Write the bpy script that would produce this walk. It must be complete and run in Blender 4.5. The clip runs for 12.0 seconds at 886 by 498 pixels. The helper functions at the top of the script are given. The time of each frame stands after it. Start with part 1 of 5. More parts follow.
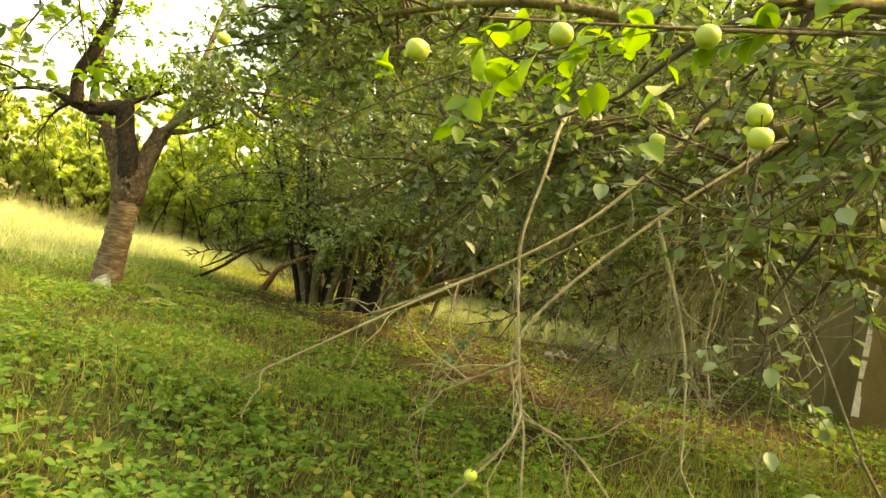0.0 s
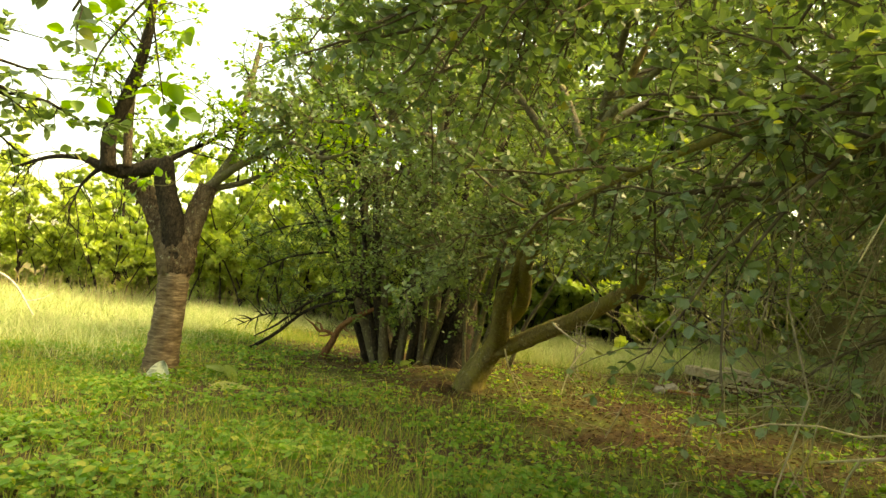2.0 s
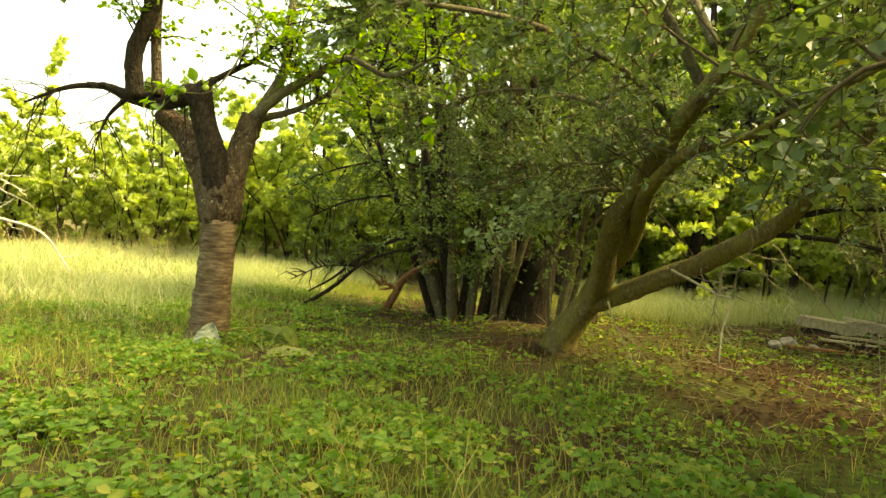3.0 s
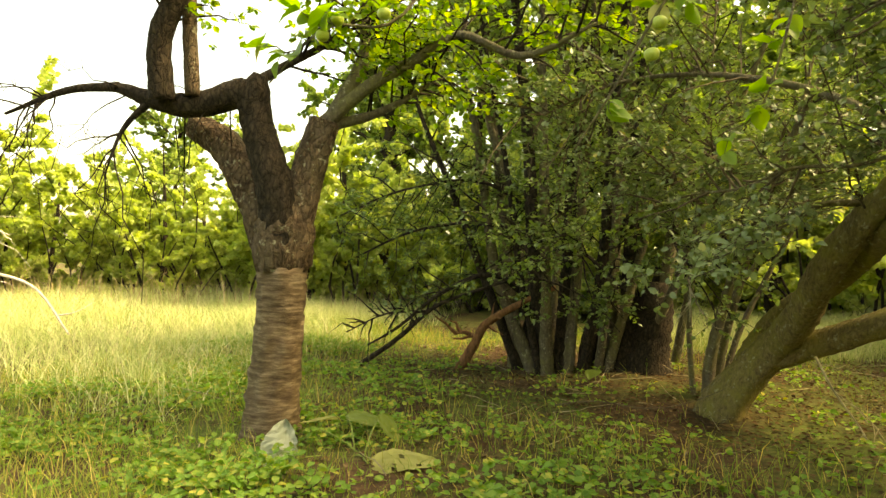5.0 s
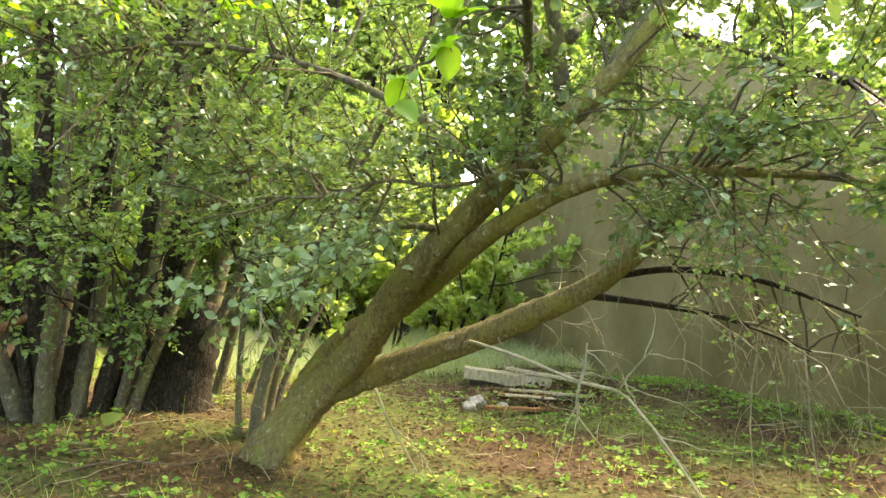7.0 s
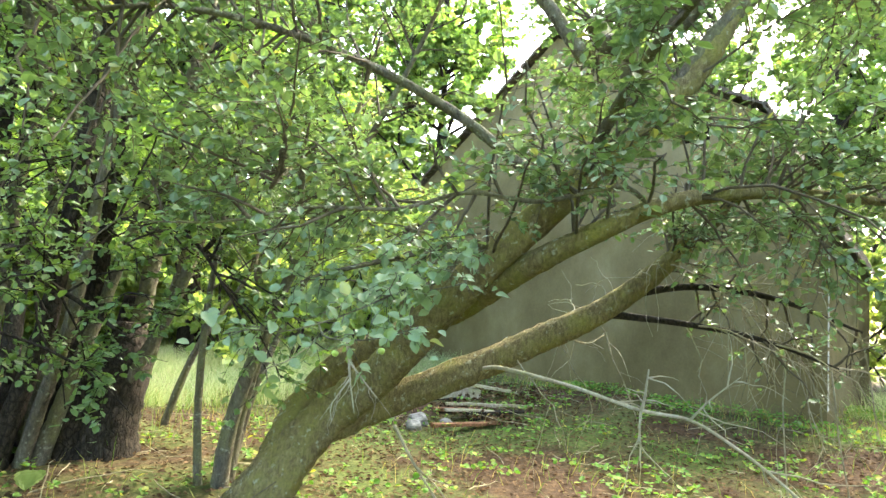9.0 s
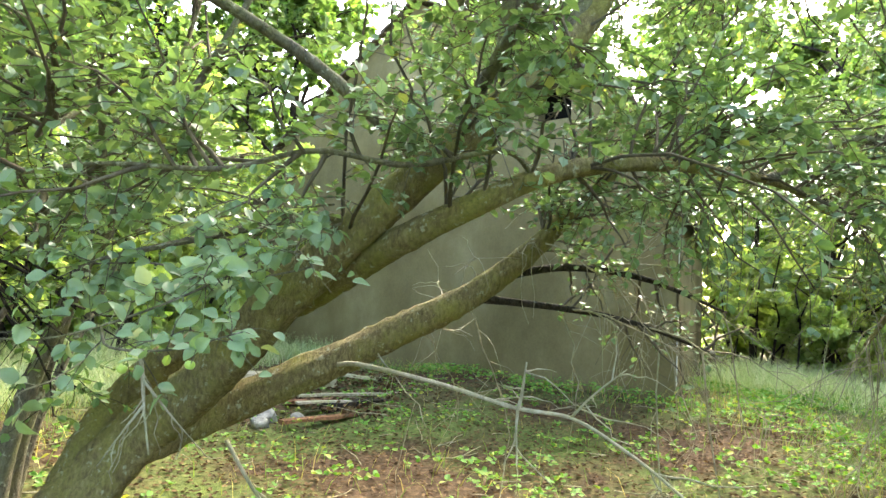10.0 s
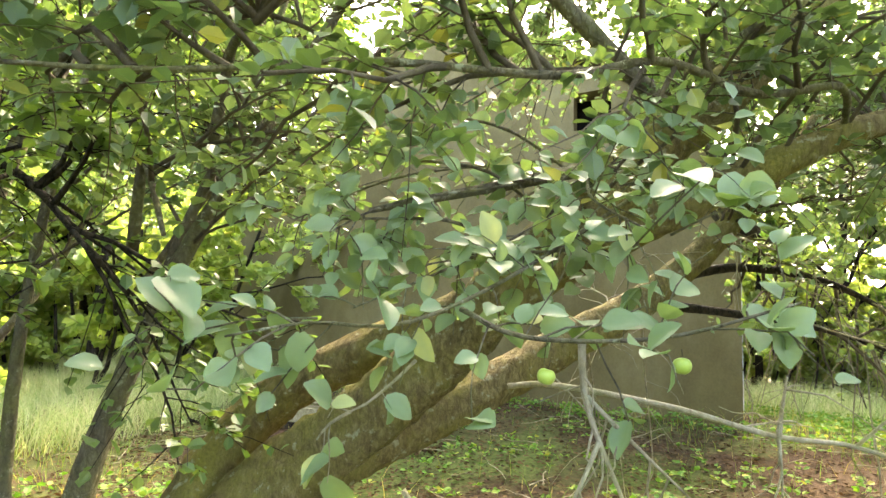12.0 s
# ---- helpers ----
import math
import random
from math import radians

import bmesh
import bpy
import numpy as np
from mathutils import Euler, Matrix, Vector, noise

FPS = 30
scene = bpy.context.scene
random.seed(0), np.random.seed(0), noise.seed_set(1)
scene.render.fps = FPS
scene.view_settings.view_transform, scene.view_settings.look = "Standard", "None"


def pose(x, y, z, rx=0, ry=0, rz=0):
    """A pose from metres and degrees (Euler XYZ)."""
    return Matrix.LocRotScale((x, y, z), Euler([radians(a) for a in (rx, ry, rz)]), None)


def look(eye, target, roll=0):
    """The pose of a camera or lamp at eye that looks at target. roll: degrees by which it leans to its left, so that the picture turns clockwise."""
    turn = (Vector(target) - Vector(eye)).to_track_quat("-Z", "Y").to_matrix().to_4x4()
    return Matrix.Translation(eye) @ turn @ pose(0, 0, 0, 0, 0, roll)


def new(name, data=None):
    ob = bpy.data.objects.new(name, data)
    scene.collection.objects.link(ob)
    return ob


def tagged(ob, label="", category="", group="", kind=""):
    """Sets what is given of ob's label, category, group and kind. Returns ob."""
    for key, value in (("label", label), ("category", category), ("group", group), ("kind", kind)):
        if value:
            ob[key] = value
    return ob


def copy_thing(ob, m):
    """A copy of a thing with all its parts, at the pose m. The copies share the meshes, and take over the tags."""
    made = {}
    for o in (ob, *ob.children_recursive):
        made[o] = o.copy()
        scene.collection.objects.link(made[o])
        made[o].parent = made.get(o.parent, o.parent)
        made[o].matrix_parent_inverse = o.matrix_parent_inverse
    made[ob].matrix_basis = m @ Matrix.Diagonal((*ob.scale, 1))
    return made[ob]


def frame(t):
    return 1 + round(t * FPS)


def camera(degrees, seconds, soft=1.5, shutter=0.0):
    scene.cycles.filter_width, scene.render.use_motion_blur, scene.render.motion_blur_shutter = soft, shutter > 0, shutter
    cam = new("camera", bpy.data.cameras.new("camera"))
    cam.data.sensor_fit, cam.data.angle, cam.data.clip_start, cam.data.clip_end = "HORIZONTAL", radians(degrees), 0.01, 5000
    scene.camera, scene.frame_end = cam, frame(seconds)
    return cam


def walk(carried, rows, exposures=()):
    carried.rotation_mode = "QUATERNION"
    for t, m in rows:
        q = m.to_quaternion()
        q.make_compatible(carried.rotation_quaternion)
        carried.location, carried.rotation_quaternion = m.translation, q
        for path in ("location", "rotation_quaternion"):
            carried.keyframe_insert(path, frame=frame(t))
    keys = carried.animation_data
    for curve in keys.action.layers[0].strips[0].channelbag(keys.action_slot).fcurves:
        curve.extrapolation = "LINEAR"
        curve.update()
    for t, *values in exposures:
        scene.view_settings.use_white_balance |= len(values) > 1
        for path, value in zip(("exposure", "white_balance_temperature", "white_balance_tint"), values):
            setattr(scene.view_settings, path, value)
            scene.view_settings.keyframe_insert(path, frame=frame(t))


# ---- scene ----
LENS = 70.0
cam = camera(LENS, 12.0, soft=1.5)
PATH = [
    (0, look((4.306, -4.283, 1.538), (4.036, -2.302, 1.567), 11.79)),
    (0.5, look((3.681, -4.017, 1.549), (3.418, -2.035, 1.548), 11.31)),
    (1, look((3.153, -3.600, 1.561), (2.631, -1.670, 1.640), 8.36)),
    (1.5, look((2.993, -3.251, 1.570), (2.528, -1.307, 1.658), 4.93)),
    (2, look((2.996, -3.010, 1.503), (2.660, -1.042, 1.627), 5.01)),
    (2.5, look((2.670, -2.387, 1.409), (2.316, -0.420, 1.486), 5.06)),
    (3, look((2.143, -1.702, 1.380), (1.705, 0.249, 1.339), 3.69)),
    (3.5, look((1.577, -1.066, 1.322), (1.037, 0.860, 1.331), 3.58)),
    (3.7, look((1.397, -0.797, 1.282), (0.831, 1.121, 1.323), 3.76)),
    (5.3, look((0.260, 0.100, 1.514), (-0.030, 2.079, 1.548), -0.65)),
    (5.5, look((0.170, 0.150, 1.482), (0.080, 2.148, 1.518), -0.23)),
    (6, look((-0.230, 0.300, 1.390), (0.293, 2.227, 1.509), 3.42)),
    (6.5, look((0.370, 0.980, 1.450), (1.127, 2.828, 1.566), 4.0)),
    (6.7, look((0.464, 1.086, 1.484), (1.293, 2.901, 1.617), 4.23)),
    (8.3, look((-0.487, 2.303, 1.463), (0.712, 3.887, 1.691), 3.13)),
    (8.5, look((-0.517, 2.355, 1.457), (0.685, 3.935, 1.699), 2.55)),
    (9, look((-0.489, 2.535, 1.566), (0.854, 4.005, 1.756), 3.74)),
    (9.5, look((-0.129, 2.842, 1.620), (1.394, 4.120, 1.839), 2.82)),
    (10, look((0.036, 3.014, 1.625), (1.677, 4.148, 1.771), 2.92)),
    (10.5, look((0.099, 3.339, 1.678), (1.974, 4.011, 1.854), 2.04)),
    (11, look((0.219, 3.713, 1.608), (2.052, 4.494, 1.786), 1.98)),
    (11.5, look((0.126, 4.267, 1.414), (1.843, 5.264, 1.661), 2.81)),
    (12, look((0.062, 4.655, 1.407), (1.789, 5.631, 1.660), 2.41)),
]
walk(cam, PATH, [(0.0, 2.9, 18000, 5), (1.0, 2.95, 18500, -2), (2.0, 2.65, 18500, -4), (2.5, 2.65, 18500, -4), (3.6, 2.65, 18000, -4), (5.5, 2.8, 15500, 6), (6.5, 3.85, 9200, 6), (6.7, 3.85, 8900, 6), (8.5, 4.05, 6700, 5), (10.0, 3.95, 6800, 5), (12.0, 4.1, 7900, 11)])

# ---- sky and sun ----
SUN_EL, SUN_AZ = radians(47), radians(84)      # azimuth from +y, clockwise
world = bpy.data.worlds.new("sky")
scene.world = world
world.use_nodes = True
wn = world.node_tree
sky = wn.nodes.new("ShaderNodeTexSky")
sky.sky_type, sky.sun_disc = "NISHITA", False
sky.sun_elevation, sky.sun_rotation = SUN_EL, SUN_AZ
sky.air_density, sky.dust_density, sky.ozone_density = 1.0, 4.0, 1.0
wn.nodes["Background"].inputs["Strength"].default_value = 0.15
wn.links.new(sky.outputs[0], wn.nodes["Background"].inputs["Color"])
sun = new("sun", bpy.data.lights.new("sun", "SUN"))
sun.data.energy, sun.data.angle, sun.data.color = 1.5, radians(25), (1.0, 0.93, 0.82)
toward = Vector((math.sin(SUN_AZ) * math.cos(SUN_EL), math.cos(SUN_AZ) * math.cos(SUN_EL), math.sin(SUN_EL)))
sun.matrix_world = look(toward * 40, (0, 0, 0))


# ---- materials ----
def material(name, rough=0.8, spec=0.3):
    m = bpy.data.materials.new(name)
    m.use_nodes = True
    b = m.node_tree.nodes["Principled BSDF"]
    b.inputs["Roughness"].default_value = rough
    b.inputs["Specular IOR Level"].default_value = spec
    return m, m.node_tree, b


def ramp(nt, source, stops):
    r = nt.nodes.new("ShaderNodeValToRGB")
    els = r.color_ramp.elements
    while len(els) < len(stops):
        els.new(0.5)
    for e, (p, c) in zip(els, stops):
        e.position, e.color = p, (*c, 1)
    nt.links.new(source, r.inputs["Fac"])
    return r.outputs["Color"]


def noise_fac(nt, scale, detail=6, rough=0.6, stretch=(1, 1, 1)):
    co = nt.nodes.new("ShaderNodeTexCoord")
    mp = nt.nodes.new("ShaderNodeMapping")
    mp.inputs["Scale"].default_value = stretch
    n = nt.nodes.new("ShaderNodeTexNoise")
    n.inputs["Scale"].default_value, n.inputs["Detail"].default_value, n.inputs["Roughness"].default_value = scale, detail, rough
    nt.links.new(co.outputs["Object"], mp.inputs["Vector"])
    nt.links.new(mp.outputs["Vector"], n.inputs["Vector"])
    return n.outputs["Fac"]


def mixed(nt, fac, a, b, mode="MIX"):
    m = nt.nodes.new("ShaderNodeMix")
    m.data_type, m.blend_type = "RGBA", mode
    for key, value in ((0, fac), (6, a), (7, b)):
        if isinstance(value, (int, float)):
            m.inputs[key].default_value = value
        elif isinstance(value, tuple):
            m.inputs[key].default_value = (*value, 1)
        else:
            nt.links.new(value, m.inputs[key])
    return m.outputs[2]


def bumped(nt, b, fac, strength, dist):
    u = nt.nodes.new("ShaderNodeBump")
    u.inputs["Strength"].default_value, u.inputs["Distance"].default_value = strength, dist
    nt.links.new(fac, u.inputs["Height"])
    nt.links.new(u.outputs["Normal"], b.inputs["Normal"])


def leaf_material(name, stops, through_col, share=0.4, rough=0.45, spec=0.4):
    """A thin leaf: varied from leaf to leaf, and light passes through it."""
    m, nt, b = material(name, rough, spec)
    geo = nt.nodes.new("ShaderNodeNewGeometry")
    col = ramp(nt, geo.outputs["Random Per Island"], stops)
    col = mixed(nt, 0.35, col, ramp(nt, noise_fac(nt, 1.1, 3), [(0.3, (0.5, 0.5, 0.5)), (0.7, (1.0, 1.0, 1.0))]), "MULTIPLY")
    nt.links.new(col, b.inputs["Base Color"])
    tr = nt.nodes.new("ShaderNodeBsdfTranslucent")
    nt.links.new(mixed(nt, 1.0, col, through_col, "MULTIPLY"), tr.inputs["Color"])
    mx = nt.nodes.new("ShaderNodeMixShader")
    mx.inputs[0].default_value = share
    nt.links.new(b.outputs[0], mx.inputs[1])
    nt.links.new(tr.outputs[0], mx.inputs[2])
    nt.links.new(mx.outputs[0], nt.nodes["Material Output"].inputs["Surface"])
    return m


LEAF_APPLE = leaf_material("apple_leaf", [(0.0, (0.086, 0.142, 0.0688)), (0.5, (0.125, 0.189, 0.0989)), (0.96, (0.172, 0.237, 0.138)), (1.0, (0.292, 0.267, 0.0688))], (1.6, 1.7, 0.6), 0.34, 0.42, 0.6)
LEAF_SPRAY = leaf_material("grey_green_leaf", [(0.0, (0.15, 0.23, 0.12)), (1.0, (0.23, 0.31, 0.17))], (1.5, 1.6, 0.6), 0.35, 0.45, 0.5)
LEAF_FRESH = leaf_material("fresh_leaf", [(0.0, (0.09, 0.18, 0.03)), (0.6, (0.14, 0.25, 0.045)), (1.0, (0.24, 0.3, 0.06))], (1.9, 2.0, 0.5), 0.5)
LEAF_BUSH = leaf_material("bush_leaf", [(0.0, (0.0836, 0.145, 0.0484)), (0.5, (0.119, 0.194, 0.0704)), (1.0, (0.163, 0.233, 0.0968))], (1.7, 1.8, 0.5), 0.38, 0.42, 0.5)
LEAF_FAR = leaf_material("far_leaf", [(0.0, (0.09, 0.16, 0.05)), (0.5, (0.15, 0.235, 0.075)), (1.0, (0.22, 0.3, 0.11))], (1.7, 1.8, 0.6), 0.42)
# hedge leaves: the glare of full sun is mixed into this pale colour
LEAF_HEDGE_LIT = leaf_material("hedge_leaf_lit", [(0.0, (0.259, 0.356, 0.108)), (0.5, (0.367, 0.464, 0.162)), (1.0, (0.464, 0.518, 0.238))], (1.6, 1.6, 0.7), 0.5)
HERB = leaf_material("herb_leaf", [(0.0, (0.078, 0.182, 0.0325)), (0.5, (0.13, 0.26, 0.052)), (0.85, (0.195, 0.286, 0.065)), (1.0, (0.364, 0.338, 0.091))], (1.7, 1.8, 0.5), 0.35, 0.6, 0.25)
GRASS = leaf_material("grass_blade", [(0.0, (0.102, 0.192, 0.0384)), (0.5, (0.179, 0.282, 0.064)), (0.75, (0.282, 0.282, 0.0896)), (1.0, (0.538, 0.422, 0.192))], (1.6, 1.6, 0.6), 0.35, 0.6, 0.2)
# pale grass, whitened further to carry the strong sun on the open meadow
MEADOW_LIT = leaf_material("meadow_blade_lit", [(0.0, (0.26, 0.36, 0.15)), (0.5, (0.42, 0.49, 0.25)), (0.85, (0.55, 0.57, 0.36)), (1.0, (0.62, 0.58, 0.42))], (1.4, 1.4, 0.7), 0.35, 0.6, 0.2)
DRY = leaf_material("dry_leaf", [(0.0, (0.0403, 0.025, 0.0125)), (0.5, (0.0864, 0.053, 0.0262)), (0.85, (0.138, 0.0874, 0.0406)), (1.0, (0.207, 0.156, 0.0811))], (1.2, 0.9, 0.6), 0.15, 0.8, 0.15)
REED = leaf_material("reed_stalk", [(0.0, (0.28, 0.21, 0.11)), (1.0, (0.5, 0.42, 0.27))], (1.2, 1.0, 0.7), 0.2, 0.8, 0.1)
BURDOCK = leaf_material("burdock_leaf", [(0.0, (0.16, 0.24, 0.07)), (1.0, (0.2, 0.28, 0.09))], (1.6, 1.6, 0.5), 0.35)
BURDOCK_PALE = leaf_material("burdock_underside", [(0.0, (0.46, 0.53, 0.46)), (1.0, (0.52, 0.58, 0.5))], (1.0, 1.1, 0.8), 0.15, 0.85, 0.1)
BURDOCK_YELLOW = leaf_material("burdock_fading", [(0.0, (0.36, 0.4, 0.17)), (1.0, (0.42, 0.44, 0.2))], (1.3, 1.3, 0.6), 0.25, 0.7, 0.2)


def bark_material(name, dark, mid, light, moss=None, stretch=(1, 1, 0.45), scale=9.0, relief=0.02, cracks=0.0, deep=0.8):
    """Rough bark: grain at two scales, plates parted by cracks, patches of moss and specks of lichen."""
    m, nt, b = material(name, 0.92, 0.12)
    fine = noise_fac(nt, scale * 3, 8, 0.72, stretch)
    col = ramp(nt, fine, [(0.3, dark), (0.52, mid), (0.75, light)])
    height = fine
    if cracks:
        co, mp, vo = nt.nodes.new("ShaderNodeTexCoord"), nt.nodes.new("ShaderNodeMapping"), nt.nodes.new("ShaderNodeTexVoronoi")
        mp.inputs["Scale"].default_value = stretch
        bend = mixed(nt, 0.12, co.outputs["Object"], noise_fac(nt, 7, 4), "ADD")
        nt.links.new(bend, mp.inputs["Vector"])
        nt.links.new(mp.outputs["Vector"], vo.inputs["Vector"])
        vo.feature, vo.inputs["Scale"].default_value = "DISTANCE_TO_EDGE", cracks
        plates = ramp(nt, vo.outputs["Distance"], [(0.0, (0.25, 0.23, 0.2)), (0.07, (0.75, 0.74, 0.72)), (0.22, (1, 1, 1))])
        col = mixed(nt, deep, col, plates, "MULTIPLY")
        height = mixed(nt, deep * 0.6, fine, plates)
    if moss:
        col = mixed(nt, ramp(nt, noise_fac(nt, 2.6, 7, 0.7), [(0.44, (0, 0, 0)), (0.64, (0.85, 0.85, 0.85))]), col, mixed(nt, 0.6, moss, ramp(nt, noise_fac(nt, 60, 5, 0.7), [(0.3, (0.35, 0.35, 0.3)), (0.7, (1.3, 1.3, 1.2))]), "MULTIPLY"))
        col = mixed(nt, ramp(nt, noise_fac(nt, 19, 4, 0.65), [(0.6, (0, 0, 0)), (0.66, (0.6, 0.6, 0.6))]), col, (0.33, 0.34, 0.24))
    nt.links.new(col, b.inputs["Base Color"])
    bumped(nt, b, height, 1.0, relief)
    return m


BARK_APPLE = bark_material("apple_bark", (0.065, 0.05, 0.025), (0.165, 0.132, 0.06), (0.29, 0.245, 0.125), (0.21, 0.195, 0.05), relief=0.022, cracks=20, deep=0.3, scale=11)
BARK_DARK = bark_material("dark_bark", (0.013, 0.011, 0.008), (0.036, 0.029, 0.021), (0.08, 0.066, 0.047), cracks=24)
BARK_GREY = bark_material("grey_bark", (0.05, 0.045, 0.035), (0.12, 0.105, 0.075), (0.22, 0.2, 0.14), (0.16, 0.16, 0.07), cracks=30, deep=0.4)
BARK_TWIG = bark_material("twig_bark", (0.045, 0.035, 0.024), (0.09, 0.075, 0.05), (0.17, 0.145, 0.1), scale=4)
DEAD = bark_material("dead_wood", (0.12, 0.1, 0.07), (0.28, 0.24, 0.17), (0.46, 0.42, 0.33), (0.3, 0.3, 0.16), scale=7)
BLEACHED = bark_material("bleached_wood", (0.3, 0.28, 0.24), (0.5, 0.47, 0.42), (0.68, 0.65, 0.6), scale=6)
LICHENED = bark_material("lichened_twig", (0.16, 0.14, 0.095), (0.35, 0.31, 0.225), (0.52, 0.48, 0.37), (0.33, 0.33, 0.2), scale=7)
RED_WOOD = bark_material("rotten_wood", (0.07, 0.035, 0.02), (0.18, 0.09, 0.045), (0.3, 0.17, 0.09), scale=7)


def cherry_material():
    """Cherry bark: rings of lenticels round the stem over grey-brown skin."""
    m, nt, b = material("cherry_bark", 0.75, 0.25)
    rings = noise_fac(nt, 6, 5, 0.6, (1.0, 1.0, 5))
    col = ramp(nt, rings, [(0.34, (0.06, 0.038, 0.022)), (0.5, (0.122, 0.088, 0.053)), (0.7, (0.27, 0.215, 0.145))])
    col = mixed(nt, 0.5, col, ramp(nt, noise_fac(nt, 5, 5), [(0.3, (0.45, 0.4, 0.35)), (0.7, (1, 1, 1))]), "MULTIPLY")
    nt.links.new(col, b.inputs["Base Color"])
    bumped(nt, b, rings, 0.8, 0.015)
    return m


CHERRY = cherry_material()
CHERRY_TOP = bark_material("rough_cherry_bark", (0.035, 0.025, 0.018), (0.1, 0.07, 0.045), (0.24, 0.17, 0.115), (0.15, 0.12, 0.085), scale=8, relief=0.04, cracks=22)


def ground_material():
    m, nt, b = material("soil_and_moss", 0.95, 0.1)
    big, fine = noise_fac(nt, 0.55, 5), noise_fac(nt, 14, 8, 0.7)
    soil = ramp(nt, fine, [(0.3, (0.024, 0.016, 0.01)), (0.5, (0.06, 0.038, 0.021)), (0.72, (0.125, 0.082, 0.044))])
    green = ramp(nt, fine, [(0.3, (0.035, 0.055, 0.015)), (0.55, (0.09, 0.115, 0.03)), (0.75, (0.16, 0.17, 0.055))])
    nt.links.new(mixed(nt, ramp(nt, big, [(0.42, (0, 0, 0)), (0.6, (1, 1, 1))]), soil, green), b.inputs["Base Color"])
    bumped(nt, b, fine, 1.0, 0.03)
    return m


def plaster_material():
    m, nt, b = material("grey_render", 0.95, 0.1)
    blot, fine = noise_fac(nt, 0.7, 6, 0.65, (1, 1, 0.7)), noise_fac(nt, 30, 6)
    col = ramp(nt, blot, [(0.28, (0.12, 0.095, 0.042)), (0.5, (0.18, 0.145, 0.07)), (0.72, (0.26, 0.215, 0.115))])
    col = mixed(nt, 0.4, col, ramp(nt, fine, [(0.3, (0.6, 0.6, 0.58)), (0.7, (1, 1, 1))]), "MULTIPLY")
    nt.links.new(col, b.inputs["Base Color"])
    bumped(nt, b, fine, 0.4, 0.006)
    return m


GROUND, PLASTER = ground_material(), plaster_material()
TILE = bark_material("weathered_roof_tile", (0.05, 0.04, 0.035), (0.11, 0.08, 0.065), (0.19, 0.14, 0.11), (0.07, 0.07, 0.04), (1, 1, 1), 5, 0.01)
WHITEWASH = bark_material("flaking_whitewash", (0.32, 0.3, 0.25), (0.55, 0.53, 0.48), (0.74, 0.72, 0.68), None, (1, 1, 1), 5, 0.01)
CONCRETE = bark_material("pale_concrete", (0.13, 0.12, 0.1), (0.23, 0.22, 0.19), (0.34, 0.32, 0.28), None, (1, 1, 1), 5, 0.01)
HOLE, nt_, b_ = material("dark_loft", 1.0, 0.0)
b_.inputs["Base Color"].default_value = (0.012, 0.011, 0.01, 1)


def apple_material():
    m, nt, b = material("green_apple_skin", 0.38, 0.4)
    col = ramp(nt, noise_fac(nt, 22, 3), [(0.3, (0.24, 0.36, 0.06)), (0.6, (0.36, 0.45, 0.1)), (0.8, (0.46, 0.45, 0.14))])
    nt.links.new(col, b.inputs["Base Color"])
    b.inputs["Subsurface Weight"].default_value = 0.1
    b.inputs["Subsurface Radius"].default_value = (0.01, 0.012, 0.004)
    return m


APPLE = apple_material()


# ---- mesh helpers ----
def quads(name, V, F, mat, smooth=False):
    """A mesh of quads from arrays of places and corners."""
    V, F = np.asarray(V, np.float32).reshape(-1, 3), np.asarray(F, np.int32).reshape(-1, 4)
    me = bpy.data.meshes.new(name)
    me.vertices.add(len(V))
    me.vertices.foreach_set("co", V.ravel())
    me.loops.add(F.size)
    me.loops.foreach_set("vertex_index", F.ravel())
    me.polygons.add(len(F))
    me.polygons.foreach_set("loop_start", np.arange(0, F.size, 4, dtype=np.int32))
    me.polygons.foreach_set("loop_total", np.full(len(F), 4, np.int32))
    me.polygons.foreach_set("use_smooth", np.full(len(F), smooth))
    me.update(calc_edges=True)
    me.materials.append(mat)
    return me


def joined(sets):
    """Several (V, F) sets as one."""
    Vs, Fs, n = [], [], 0
    for V, F in sets:
        V, F = np.asarray(V).reshape(-1, 3), np.asarray(F).reshape(-1, 4)
        Vs.append(V), Fs.append(F + n)
        n += len(V)
    return np.concatenate(Vs), np.concatenate(Fs)


def thing(name, label, category, group="", kind="", at=(0, 0, 0)):
    ob = tagged(new(name), label, category, group, kind)
    ob.location = at
    ob.empty_display_size = 0.1
    return ob


def piece(name, me, parent, label="", kind=""):
    """Links a mesh, given in world places, as one part of a thing."""
    ob = new(name, me)
    ob.parent = parent
    if parent is not None and parent.parent is None:
        ob.location = -parent.location
    return tagged(ob, label, kind=kind)


def part(name, bm, mat, parent, label=""):
    me = bpy.data.meshes.new(name)
    bm.to_mesh(me)
    bm.free()
    me.materials.append(mat)
    return piece(name, me, parent, label)


def unit(a):
    return a / np.maximum(np.linalg.norm(a, axis=-1, keepdims=True), 1e-9)


